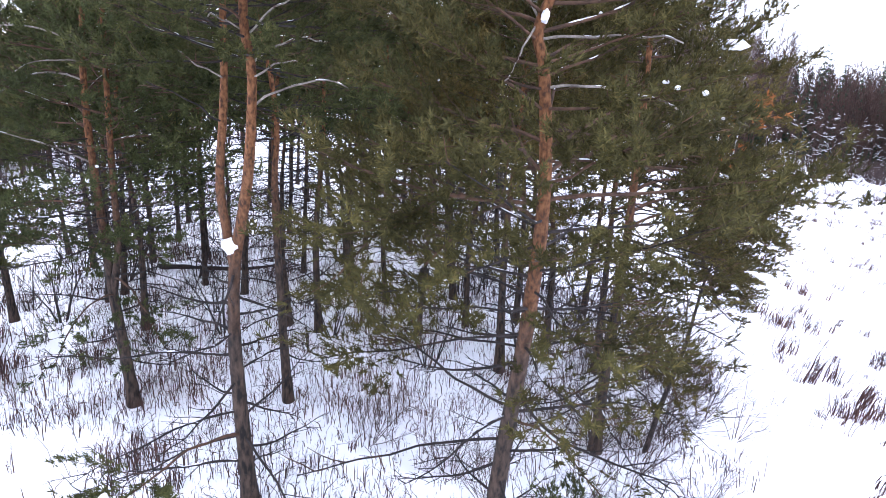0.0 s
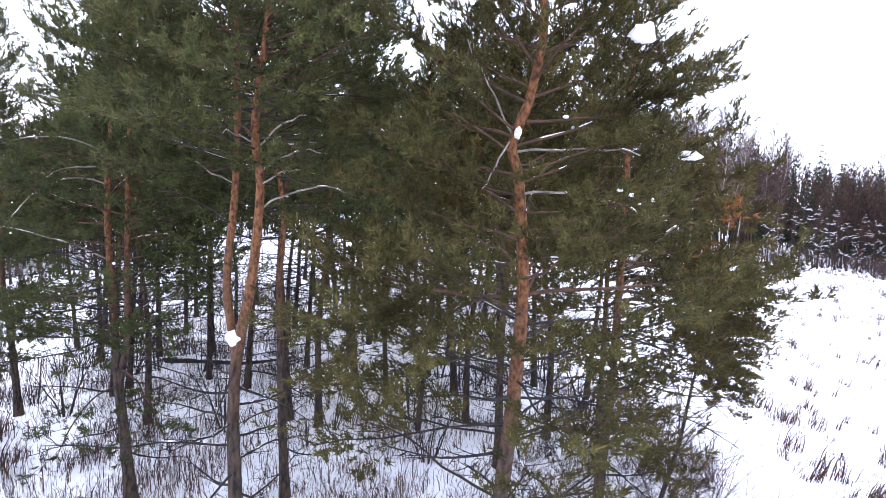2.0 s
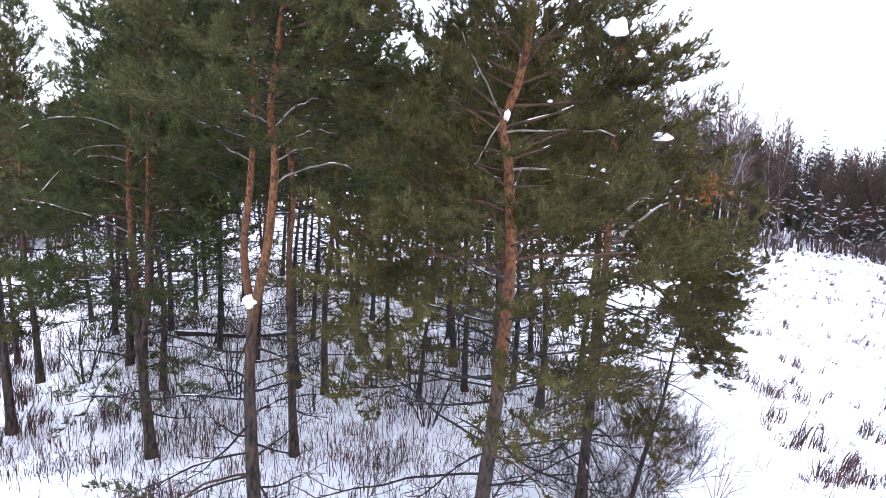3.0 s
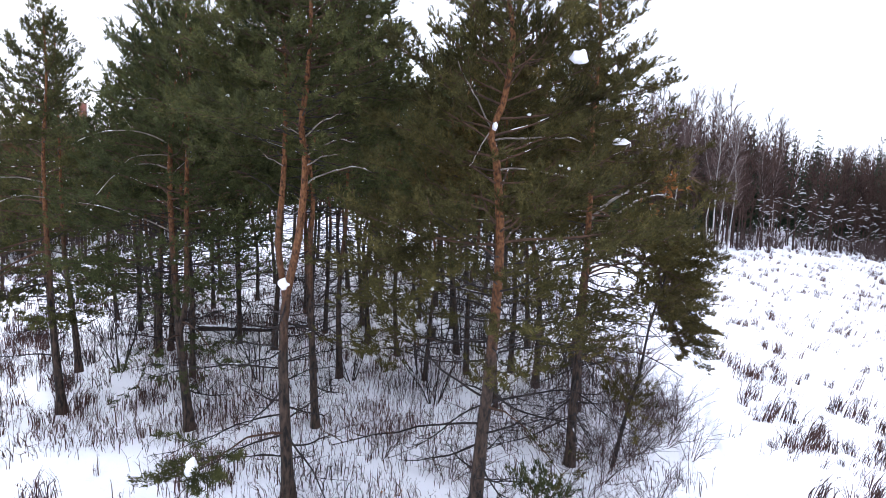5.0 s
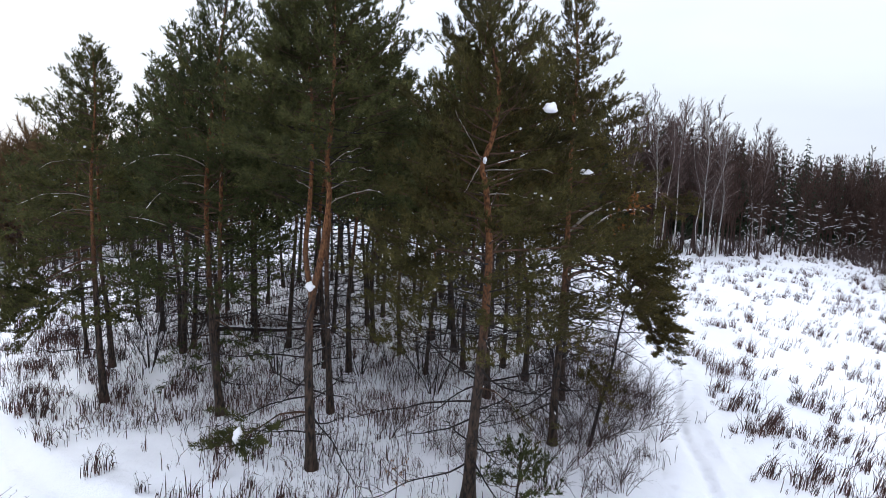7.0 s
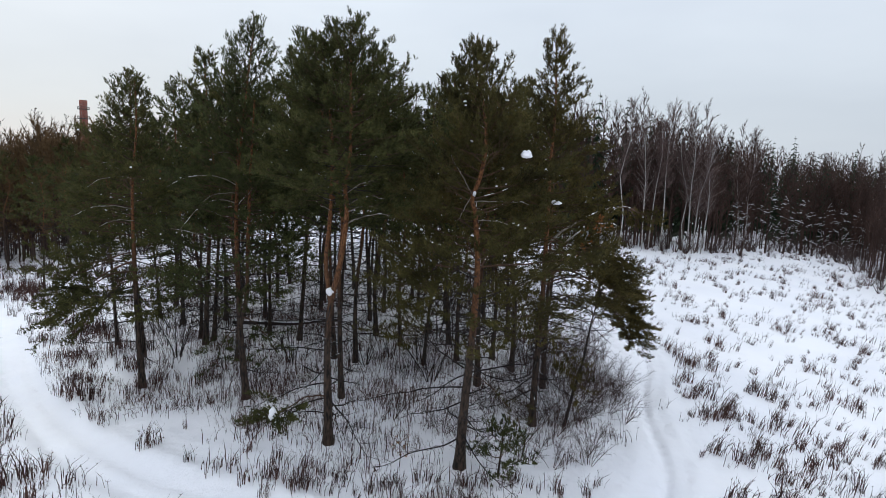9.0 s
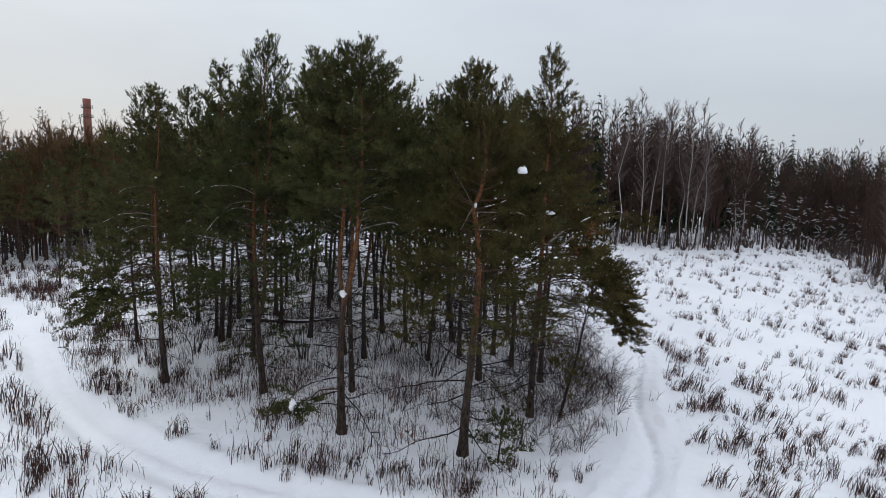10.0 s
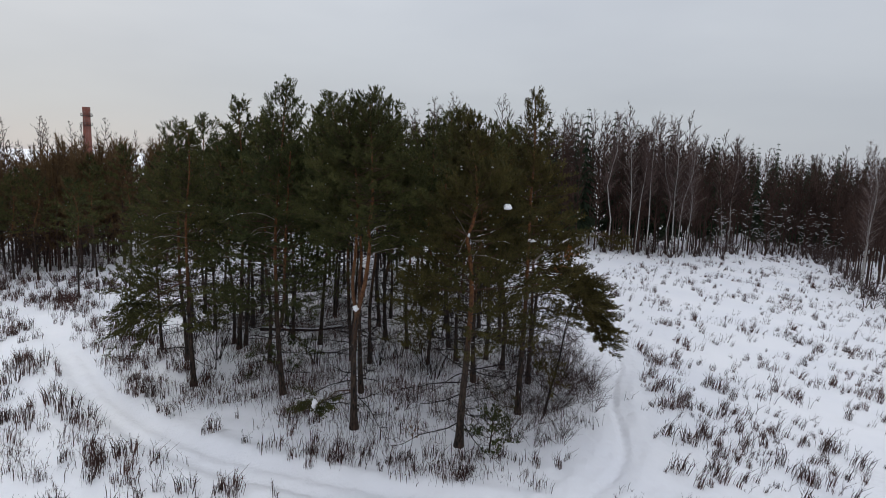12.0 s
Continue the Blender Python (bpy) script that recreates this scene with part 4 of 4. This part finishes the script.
# snow-laden small conifers and scrub in front of the far wood
def snowy_conifer(seed, height, width):
    rng = np.random.RandomState(seed)
    w, s = Soup(), Soup()
    tube(w, [(0, 0, -0.2), (0, 0, height * 0.5), (0, 0, height)], [0.12, 0.08, 0.015], 6)
    for k in range(34):
        u = 0.14 + 0.82 * k / 34
        ln = limb_line((0, 0, height * u), 2.4 * k, width * (1.05 - 0.6 * u) * rng.uniform(0.5, 1.15), rng.normal(0.45, 0.5), rng.normal(-0.4, 0.3), rng, 5)
        tube(w, ln, np.linspace(0.035, 0.008, 5), 4)
        for j in range(4):
            p, d = along(ln, rng.uniform(0.3, 1))
            sub = limb_line(p, math.atan2(d[1], d[0]) + rng.normal(0, 0.9), 0.6, rng.normal(0, 0.2), -0.2, rng, 3)
            tube(w, sub, [0.02, 0.012, 0.006], 3)
            if rng.uniform() < 0.3:
                snow_on(s, sub, 0.1, 0.9, 0.03, rng)
        if rng.uniform() < 0.36:
            snow_on(s, ln, 0.25, 0.9, 0.034, rng)
    return w, s


conifer_first = []
for k, (x, y, h) in enumerate([(41.5, 83.0, 10.5), (44.5, 87.0, 9.0), (50, 91, 10.0), (55, 95, 9.0), (60, 99, 10.0), (66, 103, 9.0), (71, 107, 9.5), (77, 111, 9.0), (84, 116, 9.0)]):
    z = float(land(x, y))
    if k < 2:
        w, s = snowy_conifer(80 + k, 8, 2.6)
        root = thing("snowy_young_tree", x, y, z, "young tree with snow-laden drooping branches before the wood", "tree", "snowy young trees")
        part("trunk", w, FAR_BARK, root)
        part("snow", s, BRANCH_SNOW, root, "white snow on the branches", kind="stuff")
        conifer_first.append(root)
    else:
        copy_thing(conifer_first[k % 2], pose(x, y, z, 0, 0, 83 * k) @ Matrix.Scale(h / 8, 4))


def shrub(seed, height, stems, spread, width=0.012, twigs=9, sides=4, fine=0.008):
    rng = np.random.RandomState(seed)
    s = Soup()
    roots, tips = [], []
    for k in range(stems):
        f = rng.uniform(0, 6.28)
        ln = limb_line((0.12 * math.cos(f), 0.12 * math.sin(f), -0.05), f, height * rng.uniform(0.6, 1.1), radians(rng.uniform(90 - spread, 88)), rng.normal(-0.1, 0.2), rng, 5)
        tube(s, ln, np.linspace(width, 0.003, 5), sides)
        for j in range(twigs):
            p, d = along(ln, rng.uniform(0.2, 1))
            sub = limb_line(p, math.atan2(d[1], d[0]) + rng.normal(0, 1.0), height * rng.uniform(0.12, 0.35), rng.uniform(0.2, 1.1), 0.1, rng, 3)
            if sides > 3:
                tube(s, sub, [0.0045, 0.0035, 0.002], 3)
            else:
                roots.append(sub[0]), tips.append(sub[-1])
            for _ in range(4):
                q, dd = along(sub, rng.uniform(0.2, 1))
                roots.append(q), tips.append(q + unit(dd + rng.normal(0, 0.5, 3)) * rng.uniform(0.1, 0.3))
    blades(s, roots, tips, fine)
    return s


scrub_soups = [shrub(90 + k, 2.6, 9, 45, 0.035, 3, 3, 0.03) for k in range(3)]
scrub = Soup()
for k in range(120):
    x = rng.uniform(8, 110)
    y = edge_line(x) + rng.normal(1.5, 2.0)
    scrub.placed(scrub_soups[k % 3], x, y, float(land(x, y)), rng.uniform(0, 6.28), rng.uniform(0.7, 1.6))
for k in range(70):
    y = rng.uniform(54, 122)
    x = 56 + 0.4 * (y - 68) + rng.normal(0, 1.5)
    scrub.placed(scrub_soups[k % 3], x, y, float(land(x, y)), rng.uniform(0, 6.28), rng.uniform(0.7, 1.4))
for k in range(120):
    x = rng.uniform(-66, -24)
    y = 40 + 0.35 * abs(x + 30) + rng.uniform(0, 34)
    scrub.placed(scrub_soups[k % 3], x, y, float(land(x, y)), rng.uniform(0, 6.28), rng.uniform(0.55, 1.5))
solid("edge_scrub", scrub, TWIG, "grey-brown leafless scrub along the wood's edge", "scrub", kind="stuff")

# ---- the brick chimney beyond the woods ----
def chimney(x, y, top):
    base = float(land(x, y))
    h = top - base
    root = thing("factory_chimney", x, y, base, "tall round red brick factory chimney with iron galleries", "chimney")
    s = Soup()
    z = np.linspace(0, h, 24)
    r = 1.75 - 0.45 * z / h
    r[-2:] += 0.12
    tube(s, np.stack([0 * z, 0 * z, z], 1), r, 28)
    part("shaft", s, CHIMNEY_BRICK, root)
    for gz in (h - 3.6, h - 7.2):
        rr = 1.75 - 0.45 * gz / h
        g = part("gallery", ring_band(rr - 0.05, rr + 0.75, gz, 0.25), DARK_IRON, root, "iron gallery")
        rail = Soup()
        for k in range(14):
            f = k * 2 * math.pi / 14
            a = np.array([(rr + 0.7) * math.cos(f), (rr + 0.7) * math.sin(f), gz])
            tube(rail, [a, a + np.array([0, 0, 1.1])], [0.05, 0.05], 4)
            f2 = f + 2 * math.pi / 14
            b = np.array([(rr + 0.7) * math.cos(f2), (rr + 0.7) * math.sin(f2), gz])
            tube(rail, [a + np.array([0, 0, 1.1]), b + np.array([0, 0, 1.1])], [0.05, 0.05], 4)
        part("railing", rail, DARK_IRON, g)
    return root


def ring_band(r1, r2, z, thick, sides=28):
    s = Soup()
    pts, quads = [], []
    for k in range(sides):
        f = 2 * math.pi * k / sides
        for r, dz in ((r1, 0), (r2, 0), (r2, thick), (r1, thick)):
            pts.append((r * math.cos(f), r * math.sin(f), z + dz))
    for k in range(sides):
        a, b = 4 * k, 4 * ((k + 1) % sides)
        for j in range(4):
            quads.append((a + j, a + (j + 1) % 4, b + (j + 1) % 4, b + j))
    s.add(pts, None, quads)
    return s


chimney(-148, 232.5, 27.5)

# ---- undergrowth ----
SHRUB = "leafless thin-twigged grey-brown shrub in snow at the grove's edge"
shrub_meshes = [shrub(100 + k, 1.8, 8, 58, 0.011, 9, 4, 0.008).mesh("bare_shrub", TWIG, True) for k in range(4)]
rng = np.random.RandomState(8)
for k in range(80):
    y = rng.uniform(8.4, 16.5) if k < 44 else rng.uniform(13, 22)
    x = rng.uniform(2.4, 7.0 + 0.14 * (y - 8.4)) if k < 44 else rng.uniform(3.8, 7.6 + 0.1 * (y - 12))
    if k > 72:
        x, y = rng.uniform(-1.5, 2.5), rng.uniform(8.5, 12.5)
    ob = new("bare_shrub", shrub_meshes[k % 4])
    ob.matrix_basis = pose(x, y, ground_at(x, y), 0, 0, 70 * k) @ Matrix.Scale(rng.uniform(0.45, 1.05), 4)
    tagged(ob, SHRUB, "shrub", "shrubs at the grove's edge")

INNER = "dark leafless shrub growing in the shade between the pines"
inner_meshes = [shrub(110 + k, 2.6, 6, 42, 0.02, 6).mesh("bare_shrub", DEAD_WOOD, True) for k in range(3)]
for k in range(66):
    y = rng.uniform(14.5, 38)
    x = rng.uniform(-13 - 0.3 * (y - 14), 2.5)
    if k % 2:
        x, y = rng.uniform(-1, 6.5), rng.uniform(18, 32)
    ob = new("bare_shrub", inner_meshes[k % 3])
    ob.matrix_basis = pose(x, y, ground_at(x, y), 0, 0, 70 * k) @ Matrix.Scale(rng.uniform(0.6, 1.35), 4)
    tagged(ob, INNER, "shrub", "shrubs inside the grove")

# a slim bare sapling beside the broad pine
w, f = bare_tree(120, 5.4, 0.055, 30, 26, 0.46, 0.012, 6, 0.14, pale_limbs=False)
root = thing("bare_sapling", 4.9, 11.8, ground_at(4.9, 11.8), "slim dark leaning bare sapling beside the broad pine", "tree", turn=0)
root.matrix_basis = pose(4.9, 11.8, ground_at(4.9, 11.8), 0, 11, 0)
part("trunk", w, DEAD_WOOD, root)
part("crown", f, TWIG, root, smooth=False, kind="stuff")


# a small oak with its brown leaves still on
def leafy_sapling(x, y, height):
    r = np.random.RandomState(31)
    root = thing("oak_sapling", x, y, ground_at(x, y), "small oak sapling with withered red-brown leaves", "tree")
    stem, leaves = Soup(), Soup()
    tube(stem, [(0, 0, -0.05), (0.03, 0.02, height * 0.5), (0.02, 0.05, height)], [0.014, 0.01, 0.004], 5)
    for k in range(9):
        bl = limb_line((0.02, 0.02, height * (0.3 + 0.07 * k)), 2.4 * k, 0.35, 0.5, 0.2, r, 4)
        tube(stem, bl, np.linspace(0.007, 0.003, 4), 3)
        for _ in range(9):
            p, d = along(bl, r.uniform(0.3, 1.0))
            a, b = unit(r.normal(size=3)), unit(r.normal(size=3))
            leaves.add([p, p + 0.035 * a + 0.02 * b, p + 0.08 * a, p + 0.035 * a - 0.02 * b], None, [(0, 1, 2, 3)])
    part("stem", stem, TWIG, root)
    part("leaves", leaves, DRY_NEEDLES, root, "withered red-brown leaves", smooth=False, kind="stuff")


leafy_sapling(-0.7, 7.7, 0.9)


# ---- dry weeds ----
def weed_clump(seed, stalks, height, radius, head=0.4, thick=1.0):
    """Dry stalks that bow a little the same way, some with ragged seed heads."""
    rng = np.random.RandomState(seed)
    s = Soup()
    lean = rng.normal(0, 0.12, 2) + (0.16, 0.0)
    for k in range(stalks):
        f, r = rng.uniform(0, 6.28), radius * math.sqrt(rng.uniform())
        a = np.array([r * math.cos(f), r * math.sin(f), -0.05])
        h = height * rng.uniform(0.3, 1.1)
        tilt = np.array([lean[0] + rng.normal(0, 0.2), lean[1] + rng.normal(0, 0.2), 0])
        m = a + (tilt * 0.3 + (0, 0, 0.55)) * h
        b = a + (tilt * 1.15 + (0, 0, 1.0)) * h
        if rng.uniform() < 0.16:
            b = m + np.array([rng.normal(0, 0.3), rng.normal(0, 0.3), rng.uniform(-0.2, 0.2)]) * h
        side = unit(np.cross(b - a, rng.normal(size=3)))
        w = rng.uniform(0.009, 0.016) * thick
        s.add([a - side * w, a + side * w, m - side * w, m + side * w, b], [(2, 3, 4)], [(0, 1, 3, 2)])
        ragged = rng.uniform() < head
        for _ in range(4 if ragged else 2):
            q = b - (b - m) * (rng.uniform(0, 0.35) if ragged else rng.uniform(0.1, 1.3))
            t = q + (unit(rng.normal(size=3)) * 0.8 + np.array([0, 0, 0.5])) * rng.uniform(0.06, 0.15) * (0.8 if ragged else 1.0)
            o = unit(np.cross(t - q, rng.normal(size=3))) * rng.uniform(0.006, 0.013) * thick
            s.add([q - o, q + o, t], [(0, 1, 2)])
    return s


CLUMPS = [weed_clump(200 + k, n, h, r) for k, (n, h, r) in enumerate([(26, 0.88, 0.3), (16, 0.8, 0.24), (40, 0.95, 0.42), (10, 0.75, 0.2), (18, 0.85, 0.6), (7, 0.75, 0.35)])]
clump_meshes = [c.mesh("weed_clump", WEED_STALK) for c in CLUMPS]
WEEDS = "clump of dry brown weed stalks standing in snow"


def patchy(x, y, scale, seed):
    return noise.noise(Vector((x * scale + seed, y * scale - seed, seed * 1.7)))


rng = np.random.RandomState(9)
near, far = [], []
# the field beyond the ski track
tries = 0
while len(far) + len(near) < 2100 and tries < 40000:
    tries += 1
    y = rng.uniform(-4, 104)
    x = rng.uniform(8.5 + 0.05 * y, 16 + 0.72 * max(y, 0))
    if y > edge_line(x) - 1 or 0.4 * patchy(x, y, 0.13, 3.1) + 0.75 * patchy(x, y, 0.6, 8.0) < rng.uniform(-0.55, 0.5):
        continue
    if way_distance(np.array([x]), np.array([y]), SKI_TRACK)[0] < 1.3 or way_distance(np.array([x]), np.array([y]), LANE)[0] < 1.5:
        continue
    (near if (y < 20 and x < 24 and len(near) < 50) else far).append((x, y, 0.28 + 0.7 * rng.uniform() ** 1.6))
    for _ in range(rng.randint(0, 5) if rng.uniform() < 0.3 else 0):
        far.append((x + rng.normal(0, 0.55), y + rng.normal(0, 0.3), rng.uniform(0.4, 1.0)))
# along the lane and in front of the grove
tries, start = 0, len(near)
while len(near) < start + 75 and tries < 8000:
    tries += 1
    x, y = rng.uniform(-26, 6), rng.uniform(-1, 26)
    d = way_distance(np.array([x]), np.array([y]), LANE)[0]
    if d < 1.4 or d > 6.5 or way_distance(np.array([x]), np.array([y]), SKI_TRACK)[0] < 1.3 or patchy(x, y, 0.3, 5.5) < rng.uniform(-0.3, 0.4):
        continue
    if y > np.interp(x, LANE[:, 0], LANE[:, 1]) and -12 < x < 0 and rng.uniform() < 0.7:
        continue
    near.append((x, y, rng.uniform(0.5, 0.95)))
for k in range(64):
    x = rng.uniform(-4.5, 5.6)
    y = rng.normal(6.5, 0.5) + 0.035 * x * x
    if way_distance(np.array([x]), np.array([y]), LANE)[0] > 1.2 and way_distance(np.array([x]), np.array([y]), SKI_TRACK)[0] > 1.1:
        near.append((x, y, rng.uniform(0.45, 0.8)))
for k in range(95):
    x, y = rng.uniform(9.3, 18), rng.uniform(7, 25)
    if way_distance(np.array([x]), np.array([y]), SKI_TRACK)[0] > 1.4 and patchy(x, y, 0.5, 1.3) > rng.uniform(-0.5, 0.3):
        near.append((x, y, rng.uniform(0.5, 0.95)))
# the clumps that stand out along the lane and in the field
near += [(-22.7, 18.7, 1.2), (-31.3, 27.9, 1.3), (-30.2, 28.2, 1.2), (-22.7, 16.4, 1.2), (-17.9, 12.8, 1.25), (-16.6, 11.6, 1.2), (-14.9, 10.1, 1.1), (-17.9, 10.7, 1.0), (-13.5, 6.6, 0.95), (-13.9, 5.5, 0.9),
         (-12.1, 6.6, 0.95), (-9.7, 6.2, 0.9), (-8.8, 8.4, 0.85), (-7.0, 7.5, 0.75), (-5.9, 7.0, 0.85), (-4.2, 6.5, 0.8), (-3.1, 6.3, 0.8), (-2.3, 6.1, 0.8)]
near += [(11.9, 19.2, 1.0), (12.1, 17.4, 1.1), (15.3, 18.9, 1.0), (12.1, 15.2, 1.1), (9.6, 8.1, 0.95), (11.9, 11.6, 1.0), (13.8, 11.1, 0.95), (10.9, 10.9, 0.85), (10.3, 11.5, 0.9), (15.1, 9.7, 0.95),
         (18.2, 12.7, 1.0), (18.7, 11.4, 1.0)]
for x, y, s in near:
    ob = new("weed_clump", clump_meshes[2 if s > 0.98 else rng.randint(6)])
    ob.matrix_basis = pose(x, y, ground_at(x, y), 0, 8 if x > 7 else 0, 0) @ pose(0, 0, 0, 0, 0, rng.uniform(-40, 40)) @ Matrix.Scale(s, 4)
    tagged(ob, WEEDS, "weeds", "weed clumps")
field = Soup()
for x, y, s in far:
    field.placed(CLUMPS[(0, 1, 1, 3, 3, 4, 5, 5)[rng.randint(8)]], x, y, ground_at(x, y), rng.uniform(-0.5, 0.5), s, 0.16)
# sparse tufts across the lane and under the left wood
for k in range(520):
    x, y = rng.uniform(-60, -8), rng.uniform(-5, 60)
    d = way_distance(np.array([x]), np.array([y]), LANE)[0]
    if d < 1.5 or patchy(x, y, 0.2, 7.7) < -0.15:
        continue
    field.placed(CLUMPS[rng.randint(6)], x, y, float(land(x, y)), rng.uniform(0, 6.28), rng.uniform(0.5, 1.1))
for k in range(2100):
    x, y = rng.uniform(-40, -4), rng.uniform(3, 40)
    d = way_distance(np.array([x]), np.array([y]), LANE)[0]
    beyond = y < np.interp(x, LANE[:, 0], LANE[:, 1])
    if not beyond and x > -11 and rng.uniform() < 0.75:
        continue
    if d < (0.95 if beyond else 0.8) or d > (4.5 if beyond else 4.4) or patchy(x, y, 0.45, 6.1) < (rng.uniform(-0.2, 0.45) if beyond else rng.uniform(-0.7, 0.15)):
        continue
    field.placed(CLUMPS[rng.randint(6)], x, y, ground_at(x, y), rng.uniform(-0.8, 0.8), rng.uniform(0.6, 1.15) if beyond else rng.uniform(0.5, 1.05))
for k in range(150):
    x = rng.uniform(-50, -24)
    y = rng.uniform(-1, 1) * 5 + 34 + 0.6 * (-24 - x)
    field.placed(CLUMPS[rng.randint(6)], x, y, float(land(x, y)), rng.uniform(-0.8, 0.8), rng.uniform(0.7, 1.3))
solid("field_weeds", field, WEED_STALK, "scattered dry brown weeds across the snowy field", "weeds", kind="stuff", smooth=False)

# thin stalks all through the grove
under = Soup()
THIN = [weed_clump(230 + k, 15, 0.56, 0.6, 0.15, 0.62) for k in range(6)]
count, tries = 0, 0
while count < 3300 and tries < 20000:
    tries += 1
    y = rng.uniform(5.2, 46)
    x = rng.uniform(-17 - 0.42 * max(y - 14, 0), 7.2 + 0.1 * max(y - 11, 0))
    if way_distance(np.array([x]), np.array([y]), LANE)[0] < 1.0 or way_distance(np.array([x]), np.array([y]), SKI_TRACK)[0] < 1.1:
        continue
    if y < 11 and x < 0 and way_distance(np.array([x]), np.array([y]), LANE)[0] < 3.8 and rng.uniform() < 0.9:
        continue
    if patchy(x, y, 0.22, 2.2) + 0.6 * patchy(x, y, 0.7, 4.0) < rng.uniform(-0.55, 0.4):
        continue
    count += 1
    under.placed(THIN[rng.randint(6)], x, y, ground_at(x, y), rng.uniform(0, 6.28), rng.uniform(0.6, 1.25))
solid("grove_undergrowth", under, GROVE_STALK, "thin dry brown stalks in snow under the pines", "undergrowth", kind="stuff", smooth=False)

# ---- fallen log, snow-capped stump, snow lumps ----
root = thing("fallen_log", -9.0, 23.3, ground_at(-9.0, 23.3), "fallen pine log lying under a cap of snow", "log")
s, c = Soup(), Soup()
log = smooth_line([(-2.6, 0.25, 0.08), (-1.0, 0.0, 0.2), (0.9, -0.15, 0.26), (2.7, 0.1, 0.5)], 4)
tube(s, log, np.linspace(0.13, 0.06, len(log)), 9, 0.08, rng)
tube(c, log + np.array([0, 0, 0.075]), np.linspace(0.1, 0.05, len(log)) * rng.uniform(0.6, 1.2, len(log)), 8)
part("trunk", s, DEAD_WOOD, root)
part("snow", c, BRANCH_SNOW, root, "cap of white snow")
root = thing("tree_stump", -0.7, 22.8, ground_at(-0.7, 22.8), "broken stump under a thick white snow cap", "stump")
s, c = Soup(), Soup()
tube(s, [(0, 0, -0.1), (0, 0, 0.3), (0.03, 0, 0.55)], [0.26, 0.2, 0.19], 10)
lump(c, (0.02, 0, 0.72), (0.42, 0.36, 0.3), 5, rings=7, sides=12)
part("trunk", s, DEAD_WOOD, root)
part("snow", c, BRANCH_SNOW, root, "thick white snow cap")


def snow_clump(at, size, seed, label):
    s = Soup()
    lump(s, (0, 0, 0), (1, 1, 1), seed, 0.95, 10, 15)
    v = s.v[0]
    bulge = np.array([1 + 0.32 * noise.noise(Vector(p) * 1.9 + Vector((seed * 3.1, 0, 0))) + 0.25 * noise.noise(Vector(p) * 4.5) for p in v])
    s.v[0] = v * bulge[:, None] * np.array(size)
    return solid("snow_clump", s, BRANCH_SNOW, label, "snow", "snow clumps", at=at)


HELD = "white clump of snow held on pine needles"
snow_clump((-4.07, 6.1, 2.36), (0.13, 0.13, 0.19), 1, HELD)
snow_clump((2.34, 5.56, 9.6), (0.15, 0.14, 0.12), 3, HELD)
snow_clump((3.29, 6.6, 8.4), (0.12, 0.1, 0.07), 5, HELD)
snow_clump((-2.99, 8.1, 5.38), (0.1, 0.1, 0.14), 7, "white snow packed in the pine's trunk fork")
snow_clump((1.13, 6.1, 8.56), (0.035, 0.05, 0.085), 9, "white snow lying in the trunk's knee")
